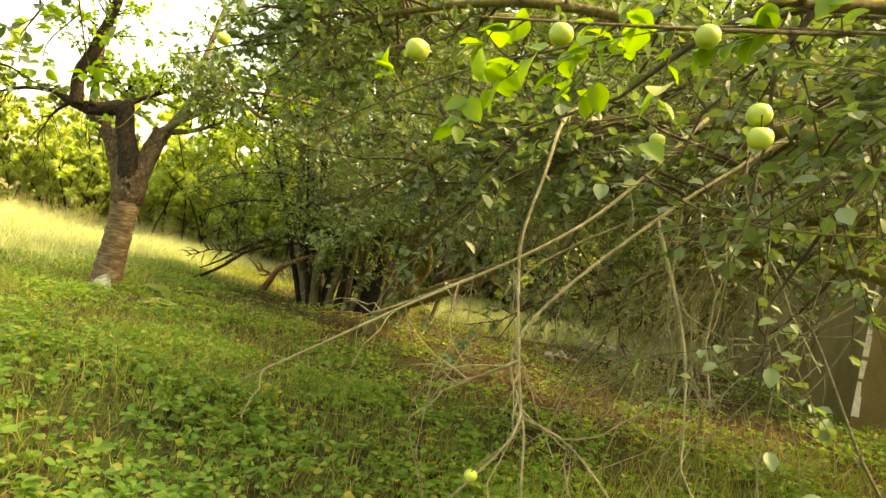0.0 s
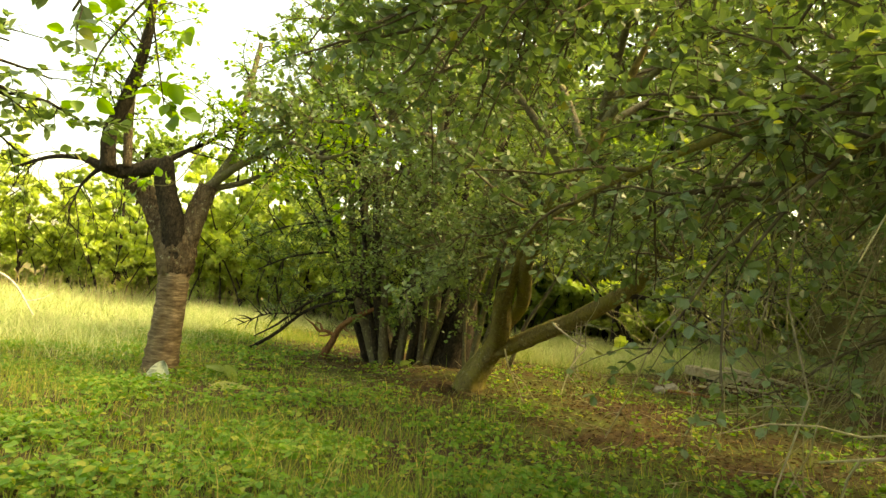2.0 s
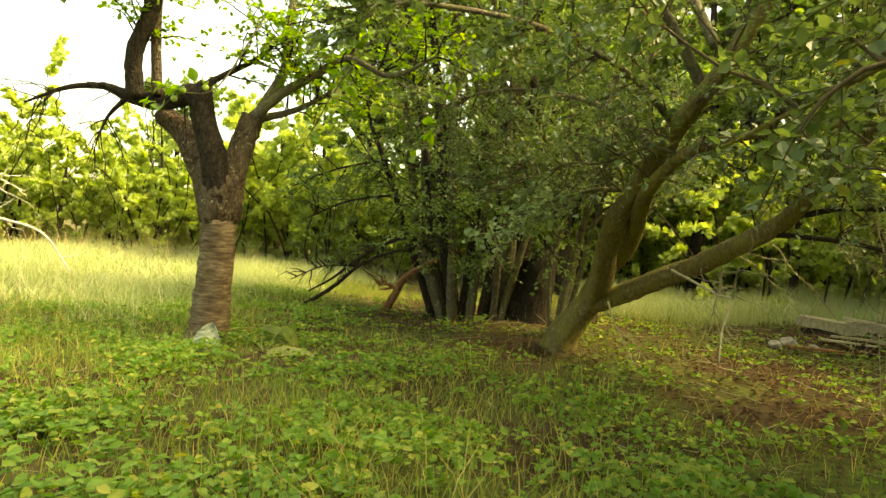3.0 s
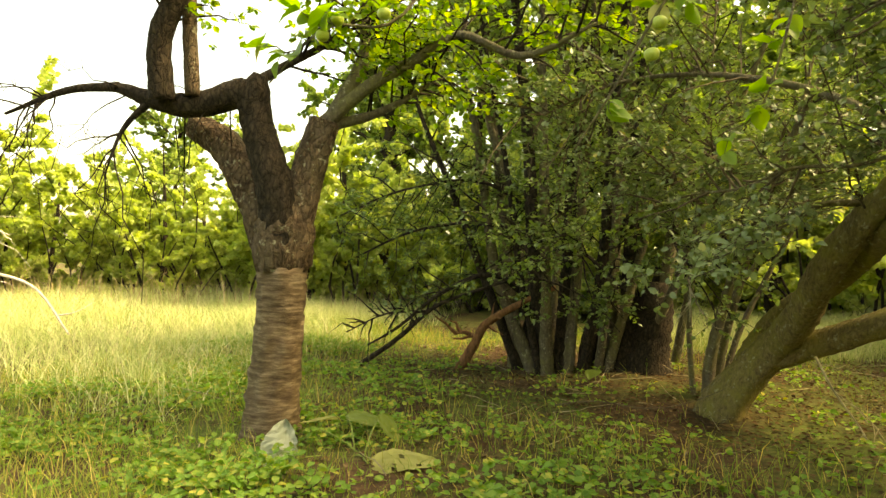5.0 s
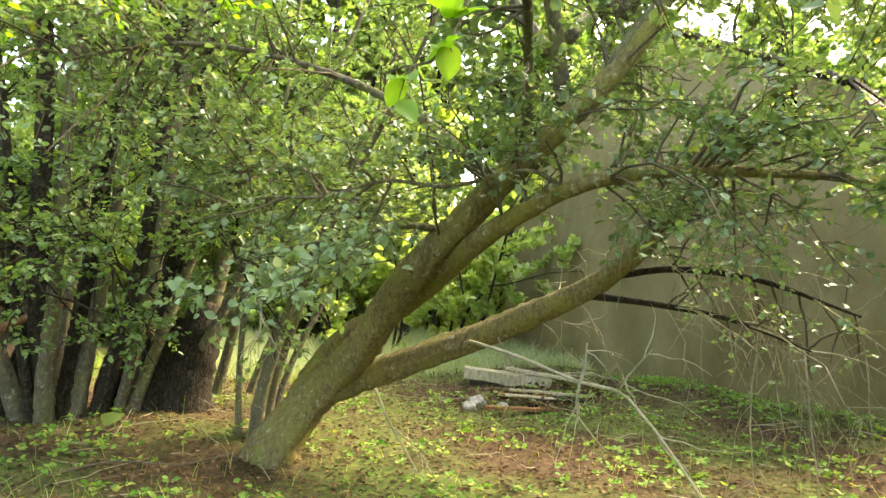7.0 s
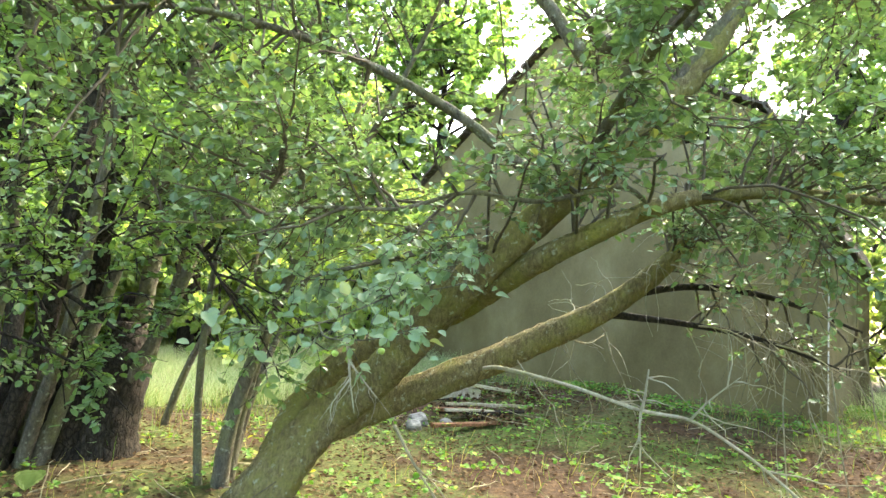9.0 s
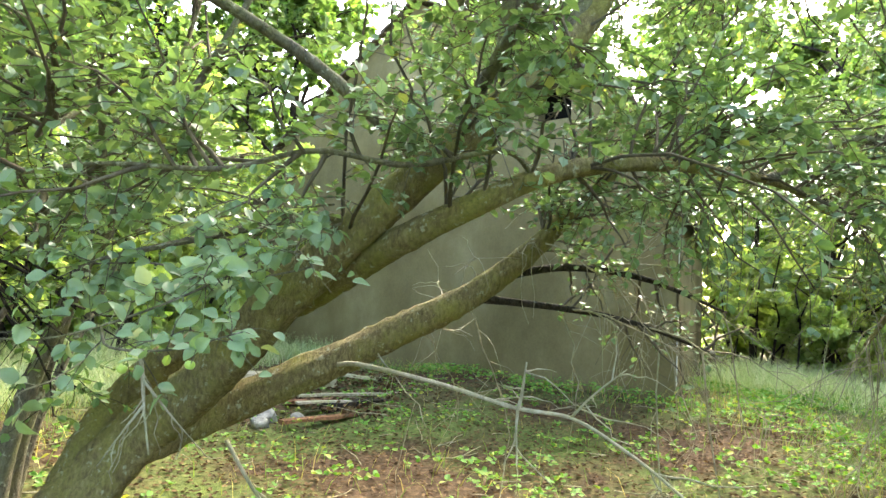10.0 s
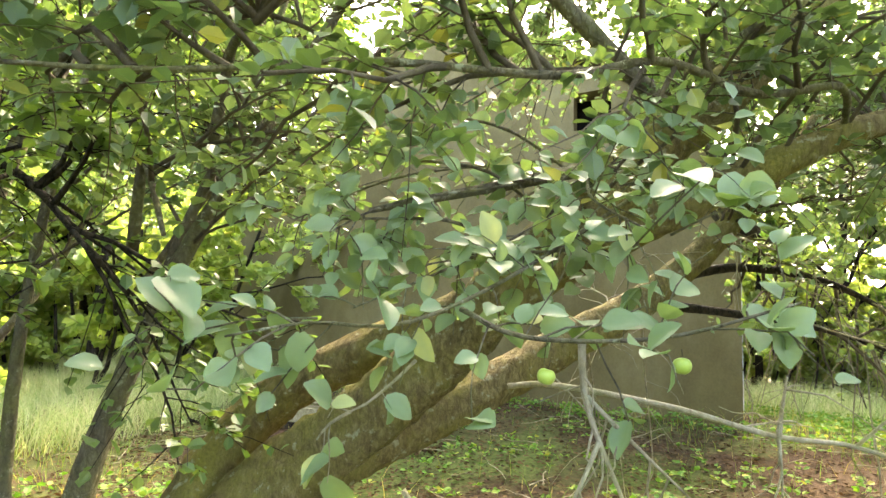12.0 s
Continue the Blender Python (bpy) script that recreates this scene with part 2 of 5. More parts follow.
def smooth_line(points, step=0.07):
    """A Catmull-Rom line through control points, and the fraction of the way for each of its places."""
    p = np.asarray(points, float)
    p = np.vstack([2 * p[0] - p[1], p, 2 * p[-1] - p[-2]])
    out, u = [], []
    for i in range(1, len(p) - 2):
        n = max(2, int(np.linalg.norm(p[i + 1] - p[i]) / step))
        s = np.linspace(0, 1, n, endpoint=False)[:, None]
        a, b, c, d = p[i - 1], p[i], p[i + 1], p[i + 2]
        out.append(0.5 * (2 * b + (c - a) * s + (2 * a - 5 * b + 4 * c - d) * s**2 + (3 * b - a - 3 * c + d) * s**3))
        u.append((i - 1 + s[:, 0]) / (len(p) - 3))
    return np.vstack([*out, p[-2:-1]]), np.concatenate([*u, [1.0]])


def tube(points, radii, sides=10, rough=0.12, seed=0, step=0.07, flute=0.0):
    """A limb with an uneven round section through control points; radii are given at those points."""
    rng = np.random.default_rng(seed)
    P, u = smooth_line(points, step)
    R = np.interp(u, np.linspace(0, 1, len(radii)), radii)
    tan = unit(np.gradient(P, axis=0))
    ref = np.array([0.31, 0.87, 0.38])
    side = unit(np.cross(tan, ref))
    for i in range(1, len(side)):
        side[i] = unit(side[i - 1] - tan[i] * (side[i - 1] @ tan[i]))
    over = np.cross(tan, side)
    ang = np.linspace(0, 2 * np.pi, sides, endpoint=False)
    wav = np.cumsum(rng.normal(0, 1, (len(P), sides)), 0)
    wav = (wav - wav.mean(0)) / (np.abs(wav).max() + 1e-6)
    ridge = flute * np.cos(ang * 3 + rng.uniform(0, 6))[None] * np.linspace(1, 0.3, len(P))[:, None]
    rr = R[:, None] * (1 + rough * wav + 0.5 * rough * rng.normal(0, 0.5, wav.shape) + ridge)
    V = P[:, None] + rr[..., None] * (np.cos(ang)[None, :, None] * side[:, None] + np.sin(ang)[None, :, None] * over[:, None])
    n = len(P)
    i, j = np.meshgrid(np.arange(n - 1), np.arange(sides), indexing="ij")
    F = np.stack([i * sides + j, i * sides + (j + 1) % sides, (i + 1) * sides + (j + 1) % sides, (i + 1) * sides + j], -1).reshape(-1, 4)
    V = np.vstack([V.reshape(-1, 3), P[:1], P[-1:]])
    caps = []
    for j in range(0, sides, 2):
        caps.append([n * sides, (j + 2) % sides, (j + 1) % sides, j])
        e = (n - 1) * sides
        caps.append([n * sides + 1, e + j, e + (j + 1) % sides, e + (j + 2) % sides])
    return V, np.vstack([F, caps])


def grow(rng, S, D, L, k=5, droop=0.15, wob=0.07):
    """Bent lines of k places from starts S, along D, of lengths L."""
    S, D, L = np.asarray(S), unit(np.asarray(D)), np.asarray(L)
    s = np.linspace(0, 1, k)[None, :, None]
    P = S[:, None] + D[:, None] * L[:, None, None] * s
    P = P - np.array([0, 0, 1.0]) * (droop * L)[:, None, None] * s**2
    bend = np.cumsum(rng.normal(0, 1, P.shape), 1) * s
    return P + bend * (wob * L)[:, None, None]


def spawn(rng, P, m, lo=0.15, hi=1.0, out=0.8, up=0.2, flat=0.0):
    """Places and ways for m shoots from each line of P."""
    n, k, _ = P.shape
    u = rng.uniform(lo, hi, (n, m)) * (k - 1)
    i = np.minimum(u.astype(int), k - 2)
    f = (u - i)[..., None]
    row = np.arange(n)[:, None]
    A, B = P[row, i], P[row, i + 1]
    tan = unit(B - A)
    around = rng.normal(0, 1, tan.shape)
    around[..., 2] *= 1 - flat
    around = unit(around - tan * (around * tan).sum(-1, keepdims=True))
    D = unit(tan * (1 - out * 0.5) + around * out + np.array([0, 0, up]))
    return (A + (B - A) * f).reshape(-1, 3), D.reshape(-1, 3)


def rods(P, r0, r1, sides=3):
    """Thin tapered rods along lines P (n, k, 3), with radii r0 at the start and r1 at the end."""
    n, k, _ = P.shape
    tan = unit(np.gradient(P, axis=1))
    side = unit(np.cross(tan, np.array([0.37, 0.21, 0.9])))
    over = np.cross(tan, side)
    ang = np.linspace(0, 2 * np.pi, sides, endpoint=False)
    R = np.broadcast_to(np.asarray(r0, float).reshape(-1, 1), (n, 1)) * np.linspace(1, 0, k) + np.broadcast_to(np.asarray(r1, float).reshape(-1, 1), (n, 1)) * np.linspace(0, 1, k)
    V = P[:, :, None] + R[..., None, None] * (np.cos(ang)[:, None] * side[:, :, None] + np.sin(ang)[:, None] * over[:, :, None])
    a, i, j = np.meshgrid(np.arange(n), np.arange(k - 1), np.arange(sides), indexing="ij")
    base = a * k * sides
    F = np.stack([base + i * sides + j, base + i * sides + (j + 1) % sides, base + (i + 1) * sides + (j + 1) % sides, base + (i + 1) * sides + j], -1)
    return V.reshape(-1, 3), F.reshape(-1, 4)


def leaves(rng, S, D, size, width=0.35, tilt=0.5, fold=0.12, up=(0, 0, 1)):
    """Folded oval leaves: base at S, pointing along D, faces turned roughly up."""
    n = len(S)
    D = unit(D)
    N = np.array(up) + rng.normal(0, tilt, (n, 3))
    N = unit(N - D * (N * D).sum(-1, keepdims=True))
    X = np.cross(D, N)
    s = (size * rng.uniform(0.65, 1.25, n))[:, None]
    w, z = width * s, fold * s
    V = np.stack([S, S + D * s * 0.28 + X * w * 0.85 + N * z * 0.8, S + D * s * 0.66 + X * w + N * z, S + D * s,
                  S + D * s * 0.66 - X * w + N * z, S + D * s * 0.28 - X * w * 0.85 + N * z * 0.8], 1)
    b = (np.arange(n) * 6)[:, None]
    F = np.stack([b + [0, 1, 2, 3], b + [0, 3, 4, 5]], 1)
    return V.reshape(-1, 3), F.reshape(-1, 4)


def leafy(rng, P, per, size, **more):
    S, D = spawn(rng, P, per, 0.12, 1.0, 0.9, 0.05, more.pop("flat", 0.4))
    D[:, 2] -= 0.15
    return leaves(rng, S, D, size, **more)


def limb_lines(points, k=14):
    P, u = smooth_line(points)
    t = np.linspace(0, 1, k)
    return np.stack([np.interp(t, u, P[:, a]) for a in range(3)], -1)[None]


def foliage(rng, limbs, branches, twigs, per, blen, tlen, size, lo=0.3, out=0.9, up=0.25, droop=0.2, flat=0.75, zmin=0.8, brad=0.012, keep=1.0, tilt=0.36):
    """Branches, twigs and leaves from a set of limb lines. Returns the twig mesh data and the leaf mesh data."""
    rod, leaf = [], []
    for P in limbs:
        S, D = spawn(rng, P, branches, lo, 1.0, out, up)
        B = grow(rng, S, D, rng.uniform(*blen, len(S)), 6, droop)
        B = B[B[:, -1, 2] > zmin]
        if not len(B):
            continue
        rod.append(rods(B, brad, brad * 0.35, 4))
        S, D = spawn(rng, B, twigs, 0.2, 1.0, 0.9, 0.1, flat)
        Tw = grow(rng, S, D, rng.uniform(*tlen, len(S)), 4, droop)
        rod.append(rods(Tw, brad * 0.3, brad * 0.12, 3))
        live = Tw[rng.random(len(Tw)) < keep]
        leaf.append(leafy(rng, live, per, size, tilt=tilt, flat=flat))
    return joined(rod), joined(leaf)

# ---- ground ----
def ground_z(x, y):
    x, y = np.asarray(x, float), np.asarray(y, float)
    z = 0.035 * np.sin(x * 1.1 + 0.6 * y) + 0.03 * np.sin(1.7 * y - 0.8 * x + 1) + 0.02 * np.sin(3.1 * x + 2) * np.sin(2.7 * y)
    rise = np.clip((-x - 3) / 14, 0, 1) * 0.25 + np.clip((np.hypot(x - 1, y - 4) - 25) / 60, 0, 1) * 0.5
    return z + rise + 0.3 * np.clip((x - 5.2) / 3.2, 0, 1) * np.clip((y - 0.5) / 3, 0, 1)


def make_ground():
    g = np.linspace(-1, 1, 181)
    c = np.sinh(g * 5.6) / np.sinh(5.6) * 320
    X, Y = np.meshgrid(c + 1, c + 5, indexing="ij")
    V = np.stack([X, Y, ground_z(X, Y)], -1)
    i, j = np.meshgrid(np.arange(180), np.arange(180), indexing="ij")
    F = np.stack([i * 181 + j, (i + 1) * 181 + j, (i + 1) * 181 + j + 1, i * 181 + j + 1], -1)
    tagged(new("ground", quads("ground", V, F, GROUND, True)), "brown soil and moss under the orchard grass", "ground", kind="structure")


make_ground()
B_ROOT, C_ROOT, A_ROOT, D_ROOT = (1.85, 7.0), (0.5, 9.3), (-2.05, 4.87), (1.9, 7.7)


def shade_amount(x, y):
    """How bare and littered the soil is: 1 under the leaning tree and the thicket, 0 in the open."""
    d = np.minimum(np.hypot((x - 3.0) / 4.2, (y - 7.4) / 2.6), np.hypot((x - 0.8) / 3.0, (y - 9.2) / 1.8))
    d = np.minimum(d, np.hypot((x - 6.2) / 2.6, (y - 8.5) / 4.5))
    d = np.minimum(d, np.hypot((x - 5.4) / 3.2, (y - 5.4) / 2.6))
    return np.clip(1.75 - d, 0, 1)


# ---- barn ----
K, G_DIR, S_DIR = np.array([9.1, 5.3]), unit(np.array([0.9, 10.3])), unit(np.array([0.98, 0.17]))
G_LEN, EAVE, APEX, DEPTH = 10.3, 3.1, 7.3, 7.0
BREAK, BREAK_Z = 0.8, 4.75      # the steep lower roof gives way to a flatter upper one


def barn_at(s, d, z):
    p = K + G_DIR * s + S_DIR * d
    return (p[0], p[1], z)


def slab(bm, corners, offset):
    """A thick plate: a polygon of places and its copy moved by offset."""
    a = [bm.verts.new(c) for c in corners]
    b = [bm.verts.new(tuple(np.array(c) + offset)) for c in corners]
    bm.faces.new(a[::-1])
    bm.faces.new(b)
    for i in range(len(a)):
        j = (i + 1) % len(a)
        bm.faces.new((a[i], a[j], b[j], b[i]))


def make_barn():
    barn = thing("barn", "old barn with grey rendered gable and tiled roof", "barn", at=barn_at(4.7, 3.5, 0))
    inward = np.array([*S_DIR * 0.4, 0])
    bm = bmesh.new()
    # the gable in strips, round a loft opening
    h0, h1, z0, z1, mid = 1.75, 2.35, 4.55, 5.15, G_LEN / 2
    top = lambda s: float(np.interp(mid - abs(s - mid), (0, BREAK, mid), (EAVE, BREAK_Z, APEX)))
    slab(bm, [barn_at(s, 0, z) for s, z in ((0, -0.3), (h0, -0.3), (h0, top(h0)), (BREAK, BREAK_Z), (0, EAVE))], inward)
    slab(bm, [barn_at(s, 0, z) for s, z in ((h0, -0.3), (h1, -0.3), (h1, z0), (h0, z0))], inward)
    slab(bm, [barn_at(s, 0, z) for s, z in ((h0, z1), (h1, z1), (h1, top(h1)), (h0, top(h0)))], inward) if top(h0) > z1 else None
    slab(bm, [barn_at(s, 0, z) for s, z in ((h1, -0.3), (G_LEN, -0.3), (G_LEN, EAVE), (G_LEN - BREAK, BREAK_Z), (mid, APEX), (h1, top(h1)))], inward)
    bmesh.ops.recalc_face_normals(bm, faces=bm.faces)
    part("gable_wall", bm, PLASTER, barn, "blotched grey-brown rendered gable wall")
    bm = bmesh.new()
    slab(bm, [barn_at(0, d, z) for d, z in ((0.4, -0.3), (DEPTH, -0.3), (DEPTH, EAVE), (0.4, EAVE))], np.array([*G_DIR * 0.35, 0]))
    part("side_wall", bm, PLASTER, barn)
    bm = bmesh.new()
    slab(bm, [barn_at(G_LEN - 0.35, d, z) for d, z in ((0.4, -0.3), (DEPTH, -0.3), (DEPTH, EAVE), (0.4, EAVE))], np.array([*G_DIR * 0.35, 0]))
    part("far_side_wall", bm, PLASTER, barn)
    bm = bmesh.new()
    slab(bm, [barn_at(s, DEPTH, z) for s, z in ((0, -0.3), (G_LEN, -0.3), (G_LEN, EAVE), (G_LEN - BREAK, BREAK_Z), (mid, APEX), (BREAK, BREAK_Z), (0, EAVE))], inward)
    part("back_wall", bm, PLASTER, barn)
    # a black sheet behind the opening stands in for the unlit loft
    bm = bmesh.new()
    slab(bm, [barn_at(h0 - 0.05, 0.5, z0 - 0.05), barn_at(h1 + 0.05, 0.5, z0 - 0.05), barn_at(h1 + 0.05, 0.5, z1 + 0.05), barn_at(h0 - 0.05, 0.5, z1 + 0.05)], np.array([*S_DIR * 0.05, 0]))
    part("loft_dark_panel", bm, HOLE, barn, "black panel standing for the darkness inside the loft opening")
    for sgn in (0, 1):
        for row in range(22):
            bm = bmesh.new()
            a, b = row / 22, (row + 1) / 22 + 0.012
            along = lambda u: float(np.interp(u, (0, 8 / 22, 1, 1.1), (-0.22, BREAK, mid, mid + 0.45)))
            s = lambda u: along(u) if sgn == 0 else G_LEN - along(u)
            zz = lambda u: float(np.interp(u, (0, 8 / 22, 1, 1.1), (EAVE - 0.4, BREAK_Z, APEX, APEX + 0.02)))
            slab(bm, [barn_at(s(a), -0.18, zz(a) + 0.1), barn_at(s(a), DEPTH + 0.5, zz(a) + 0.1), barn_at(s(b), DEPTH + 0.5, zz(b) + 0.06), barn_at(s(b), -0.18, zz(b) + 0.06)], np.array([0, 0, 0.05]))
            bmesh.ops.recalc_face_normals(bm, faces=bm.faces)
            part("tile_course", bm, TILE, barn)
    rng = np.random.default_rng(5)
    bm = bmesh.new()
    z = 0.55
    while z < 2.7:
        h = rng.uniform(0.1, 0.34)
        w = rng.uniform(0.05, 0.13)
        slab(bm, [barn_at(-0.012, 0.0, z), barn_at(-0.012, w, z + rng.uniform(-0.02, 0.02)), barn_at(-0.012, w * rng.uniform(0.7, 1.2), z + h), barn_at(-0.012, 0.0, z + h)], np.array([*G_DIR * 0.011, 0]))
        z += h * rng.uniform(1.0, 1.25)
    part("corner_whitewash", bm, WHITEWASH, barn, "flaking white limewash on the corner")


make_barn()


# ---- trees that are met on the way ----
def add_tree(name, label, root, stems, bark, twig_leaf, leaf_mat, twig_mat=None, part_label="", stem_name="limb", bare=None):
    """A tree as one thing: stems is a list of (name, points, radii, material, label)."""
    t = thing(name, label, "tree", at=(root[0], root[1], 0))
    for n, (pn, pts, rad, mat, lab, sides) in enumerate(stems):
        V, F = tube(pts, rad, sides + (8 if max(rad) > 0.1 else 0), 0.2 if max(rad) > 0.1 else 0.14, 31 * n + len(pts), 0.05, 0.13 if pn == "trunk" and name != "cherry_tree" else 0.03)
        piece(pn, quads(pn, V, F, mat or bark, True), t, lab)
    rod, leaf = twig_leaf
    piece("twigs", quads("twigs", *rod, twig_mat or BARK_TWIG, True), t, "thin branching twigs", "stuff")
    if leaf is not None:
        piece("crown", quads("crown", *leaf, leaf_mat), t, part_label, "stuff")
    if bare is not None:
        piece("dead_twigs", quads("dead_twigs", *bare, DEAD, True), t, "bare grey hanging dead twigs", "stuff")
    return t


def make_cherry():
    rng = np.random.default_rng(11)
    trunk = [(-2.05, 4.86, -0.1), (-2.04, 4.86, 0.12), (-2.02, 4.86, 0.5), (-2.0, 4.85, 0.95), (-1.99, 4.85, 1.4)]
    head = [(-1.99, 4.85, 1.36), (-1.99, 4.85, 1.5), (-1.98, 4.85, 1.72), (-1.99, 4.84, 1.95)]
    l1 = [(-2.06, 4.9, 1.5), (-2.3, 4.93, 2.0), (-2.6, 5.0, 2.42), (-2.95, 5.03, 2.63)]
    l2 = [(-1.95, 4.8, 1.5), (-2.01, 4.73, 2.03), (-2.14, 4.67, 2.5), (-2.22, 4.63, 2.78), (-2.55, 4.61, 2.72), (-2.85, 4.55, 2.7), (-3.35, 4.5, 2.85)]
    knob = [(-2.16, 4.66, 2.6), (-2.14, 4.62, 2.82), (-2.1, 4.6, 2.93)]
    up1 = [(-2.83, 4.4, 2.7), (-2.79, 4.3, 3.15), (-2.58, 4.25, 3.56), (-2.3, 4.15, 4.3), (-2.2, 4.1, 5.2)]
    up2 = [(-2.63, 4.5, 2.75), (-2.64, 4.44, 3.64), (-2.53, 4.42, 4.5), (-2.5, 4.5, 5.3)]
    l3 = [(-1.93, 4.86, 1.58), (-1.82, 4.9, 2.15), (-1.7, 4.95, 2.62)]
    l3a = [(-1.72, 4.95, 2.58), (-1.32, 4.95, 2.9), (-0.96, 4.96, 3.09), (-0.56, 4.92, 3.28), (-0.04, 4.89, 3.08), (0.5, 4.8, 3.27)]
    l3b = [(-1.7, 4.98, 2.58), (-1.25, 5.16, 2.75), (-0.8, 5.27, 3.04)]
    l3c = [(-1.68, 5.0, 2.6), (-1.43, 5.13, 3.19), (-1.45, 5.24, 3.78), (-1.35, 5.34, 4.8)]
    side = [(-2.2, 4.64, 2.85), (-2.0, 4.8, 3.05), (-1.6, 4.9, 3.3), (-1.3, 5.0, 3.7)]
    far = [(-3.3, 4.5, 2.84), (-3.7, 4.4, 2.8), (-4.2, 4.3, 2.6)]
    far2 = [(-3.0, 4.52, 2.74), (-3.2, 4.45, 2.5), (-3.3, 4.4, 2.2)]
    stems = [("trunk", trunk, (0.27, 0.225, 0.2, 0.19, 0.2), CHERRY, "grey-brown cherry trunk with ringed bark", 20),
             ("graft", head, (0.2, 0.245, 0.24, 0.17), CHERRY_TOP, "swollen dark graft with rough bark", 18),
             ("limb", l1, (0.17, 0.165, 0.15, 0.115), CHERRY_TOP, "sawn-off thick limb with flaking bark", 16),
             ("limb", l2, (0.16, 0.15, 0.13, 0.125, 0.105, 0.09, 0.04), BARK_DARK, "dark crooked limb", 14),
             ("knob", knob, (0.12, 0.11, 0.05), BARK_DARK, "", 12),
             ("limb", up1, (0.1, 0.09, 0.085, 0.06, 0.03), BARK_DARK, "", 12), ("limb", up2, (0.06, 0.055, 0.045, 0.02), CHERRY_TOP, "", 10),
             ("limb", l3, (0.16, 0.14, 0.125), CHERRY_TOP, "reddish sawn-off limb", 16), ("limb", l3a, (0.065, 0.055, 0.05, 0.035, 0.03, 0.012), BARK_GREY, "pale grey branch", 10),
             ("limb", l3b, (0.05, 0.035, 0.015), BARK_GREY, "", 8), ("limb", l3c, (0.07, 0.06, 0.055, 0.03), BARK_GREY, "", 10), ("limb", side, (0.05, 0.035, 0.03, 0.012), BARK_DARK, "", 8),
             ("limb", far, (0.045, 0.03, 0.012), BARK_DARK, "", 8), ("limb", far2, (0.035, 0.02, 0.008), BARK_DARK, "", 8)]
    lines = [limb_lines(p) for p in (up1, up2, l3a, l3b, l3c, side)]
    rod, leaf = foliage(rng, lines, 20, 6, 8, (0.4, 1.0), (0.15, 0.35), 0.065, lo=0.3, droop=0.25, zmin=2.7)
    S, D = spawn(rng, np.concatenate([limb_lines(p) for p in (far, far2, l2)]), 9, 0.55, 1.0, 0.9, -0.2)
    bare = grow(rng, S, D, rng.uniform(0.3, 0.8, len(S)), 6, 0.4, 0.12)
    S, D = spawn(rng, bare, 5, 0.2, 1.0, 0.9, 0)
    bare2 = grow(rng, S, D, rng.uniform(0.1, 0.35, len(S)), 4, 0.3, 0.12)
    rod = joined([rod, rods(bare, 0.009, 0.003), rods(bare2, 0.004, 0.0015)])
    add_tree("cherry_tree", "old pruned cherry tree with three sawn limbs in grass", A_ROOT, stems, CHERRY, (rod, leaf), LEAF_FRESH, BARK_DARK, "sparse fresh green cherry leaves")


make_cherry()

B_TRUNK = [(1.84, 7.0, -0.15), (1.93, 6.92, 0.15), (2.1, 6.85, 0.42), (2.27, 6.7, 0.7), (2.35, 6.34, 0.97), (2.37, 5.98, 1.27), (2.42, 5.71, 1.55), (2.52, 5.48, 1.81), (2.66, 5.26, 2.06), (2.8, 4.95, 2.38), (3.03, 4.67, 2.73), (3.36, 4.37, 3.25), (3.7, 4.2, 4.0), (4.0, 4.1, 4.7)]
B_BACK = [(1.95, 7.15, -0.05), (2.07, 7.12, 0.35), (2.24, 7.05, 0.75), (2.42, 6.82, 1.08), (2.58, 6.48, 1.28), (2.66, 6.1, 1.46), (2.68, 5.68, 1.64), (2.69, 5.32, 1.82), (2.72, 5.0, 1.97), (2.82, 4.7, 2.12), (3.0, 4.4, 2.28), (3.35, 4.1, 2.38), (3.85, 3.8, 2.42), (4.5, 3.5, 2.42), (5.2, 3.2, 2.25)]
B_LIMB = B_BACK[8:]
B_LOW = [(2.24, 6.72, 0.62), (2.6, 6.56, 0.78), (2.97, 6.25, 1.0), (3.33, 6.02, 1.19), (3.6, 5.8, 1.37), (3.85, 5.55, 1.55), (4.1, 5.36, 1.75), (4.25, 5.12, 2.0), (4.42, 4.94, 2.25), (4.58, 4.7, 2.55), (4.85, 4.45, 3.05)]
B_LOWER = [(4.13, 5.33, 1.78), (4.5, 4.97, 1.88), (4.95, 4.5, 1.83), (5.45, 4.0, 1.6)]
B_LOWER2 = [(3.98, 5.47, 1.62), (4.4, 5.0, 1.58), (4.65, 4.5, 1.5), (4.85, 4.0, 1.32)]
B_LONG = [(2.95, 4.48, 2.26), (2.65, 4.5, 2.33), (2.25, 4.75, 2.2), (1.9, 4.98, 2.21), (1.6, 5.2, 2.09), (1.3, 5.6, 2.08), (0.95, 5.9, 1.97), (0.65, 6.3, 1.95)]
B_OVER = [(2.95, 4.95, 2.6), (2.4, 4.2, 2.95), (1.7, 3.3, 3.05), (1.0, 2.5, 2.95), (0.5, 2.0, 2.75)]
B_RIGHT = [(4.3, 3.58, 2.43), (5.2, 3.1, 2.85), (5.9, 2.4, 2.6), (6.4, 1.6, 2.0)]
B_HIGH = [(3.2, 4.52, 3.0), (3.6, 4.2, 3.7), (4.4, 3.6, 4.3), (5.4, 3.0, 4.6)]
B_WEST = [(2.85, 5.1, 2.35), (2.3, 5.6, 2.9), (1.5, 6.0, 3.2), (0.7, 6.2, 3.2), (0.0, 6.2, 2.9)]
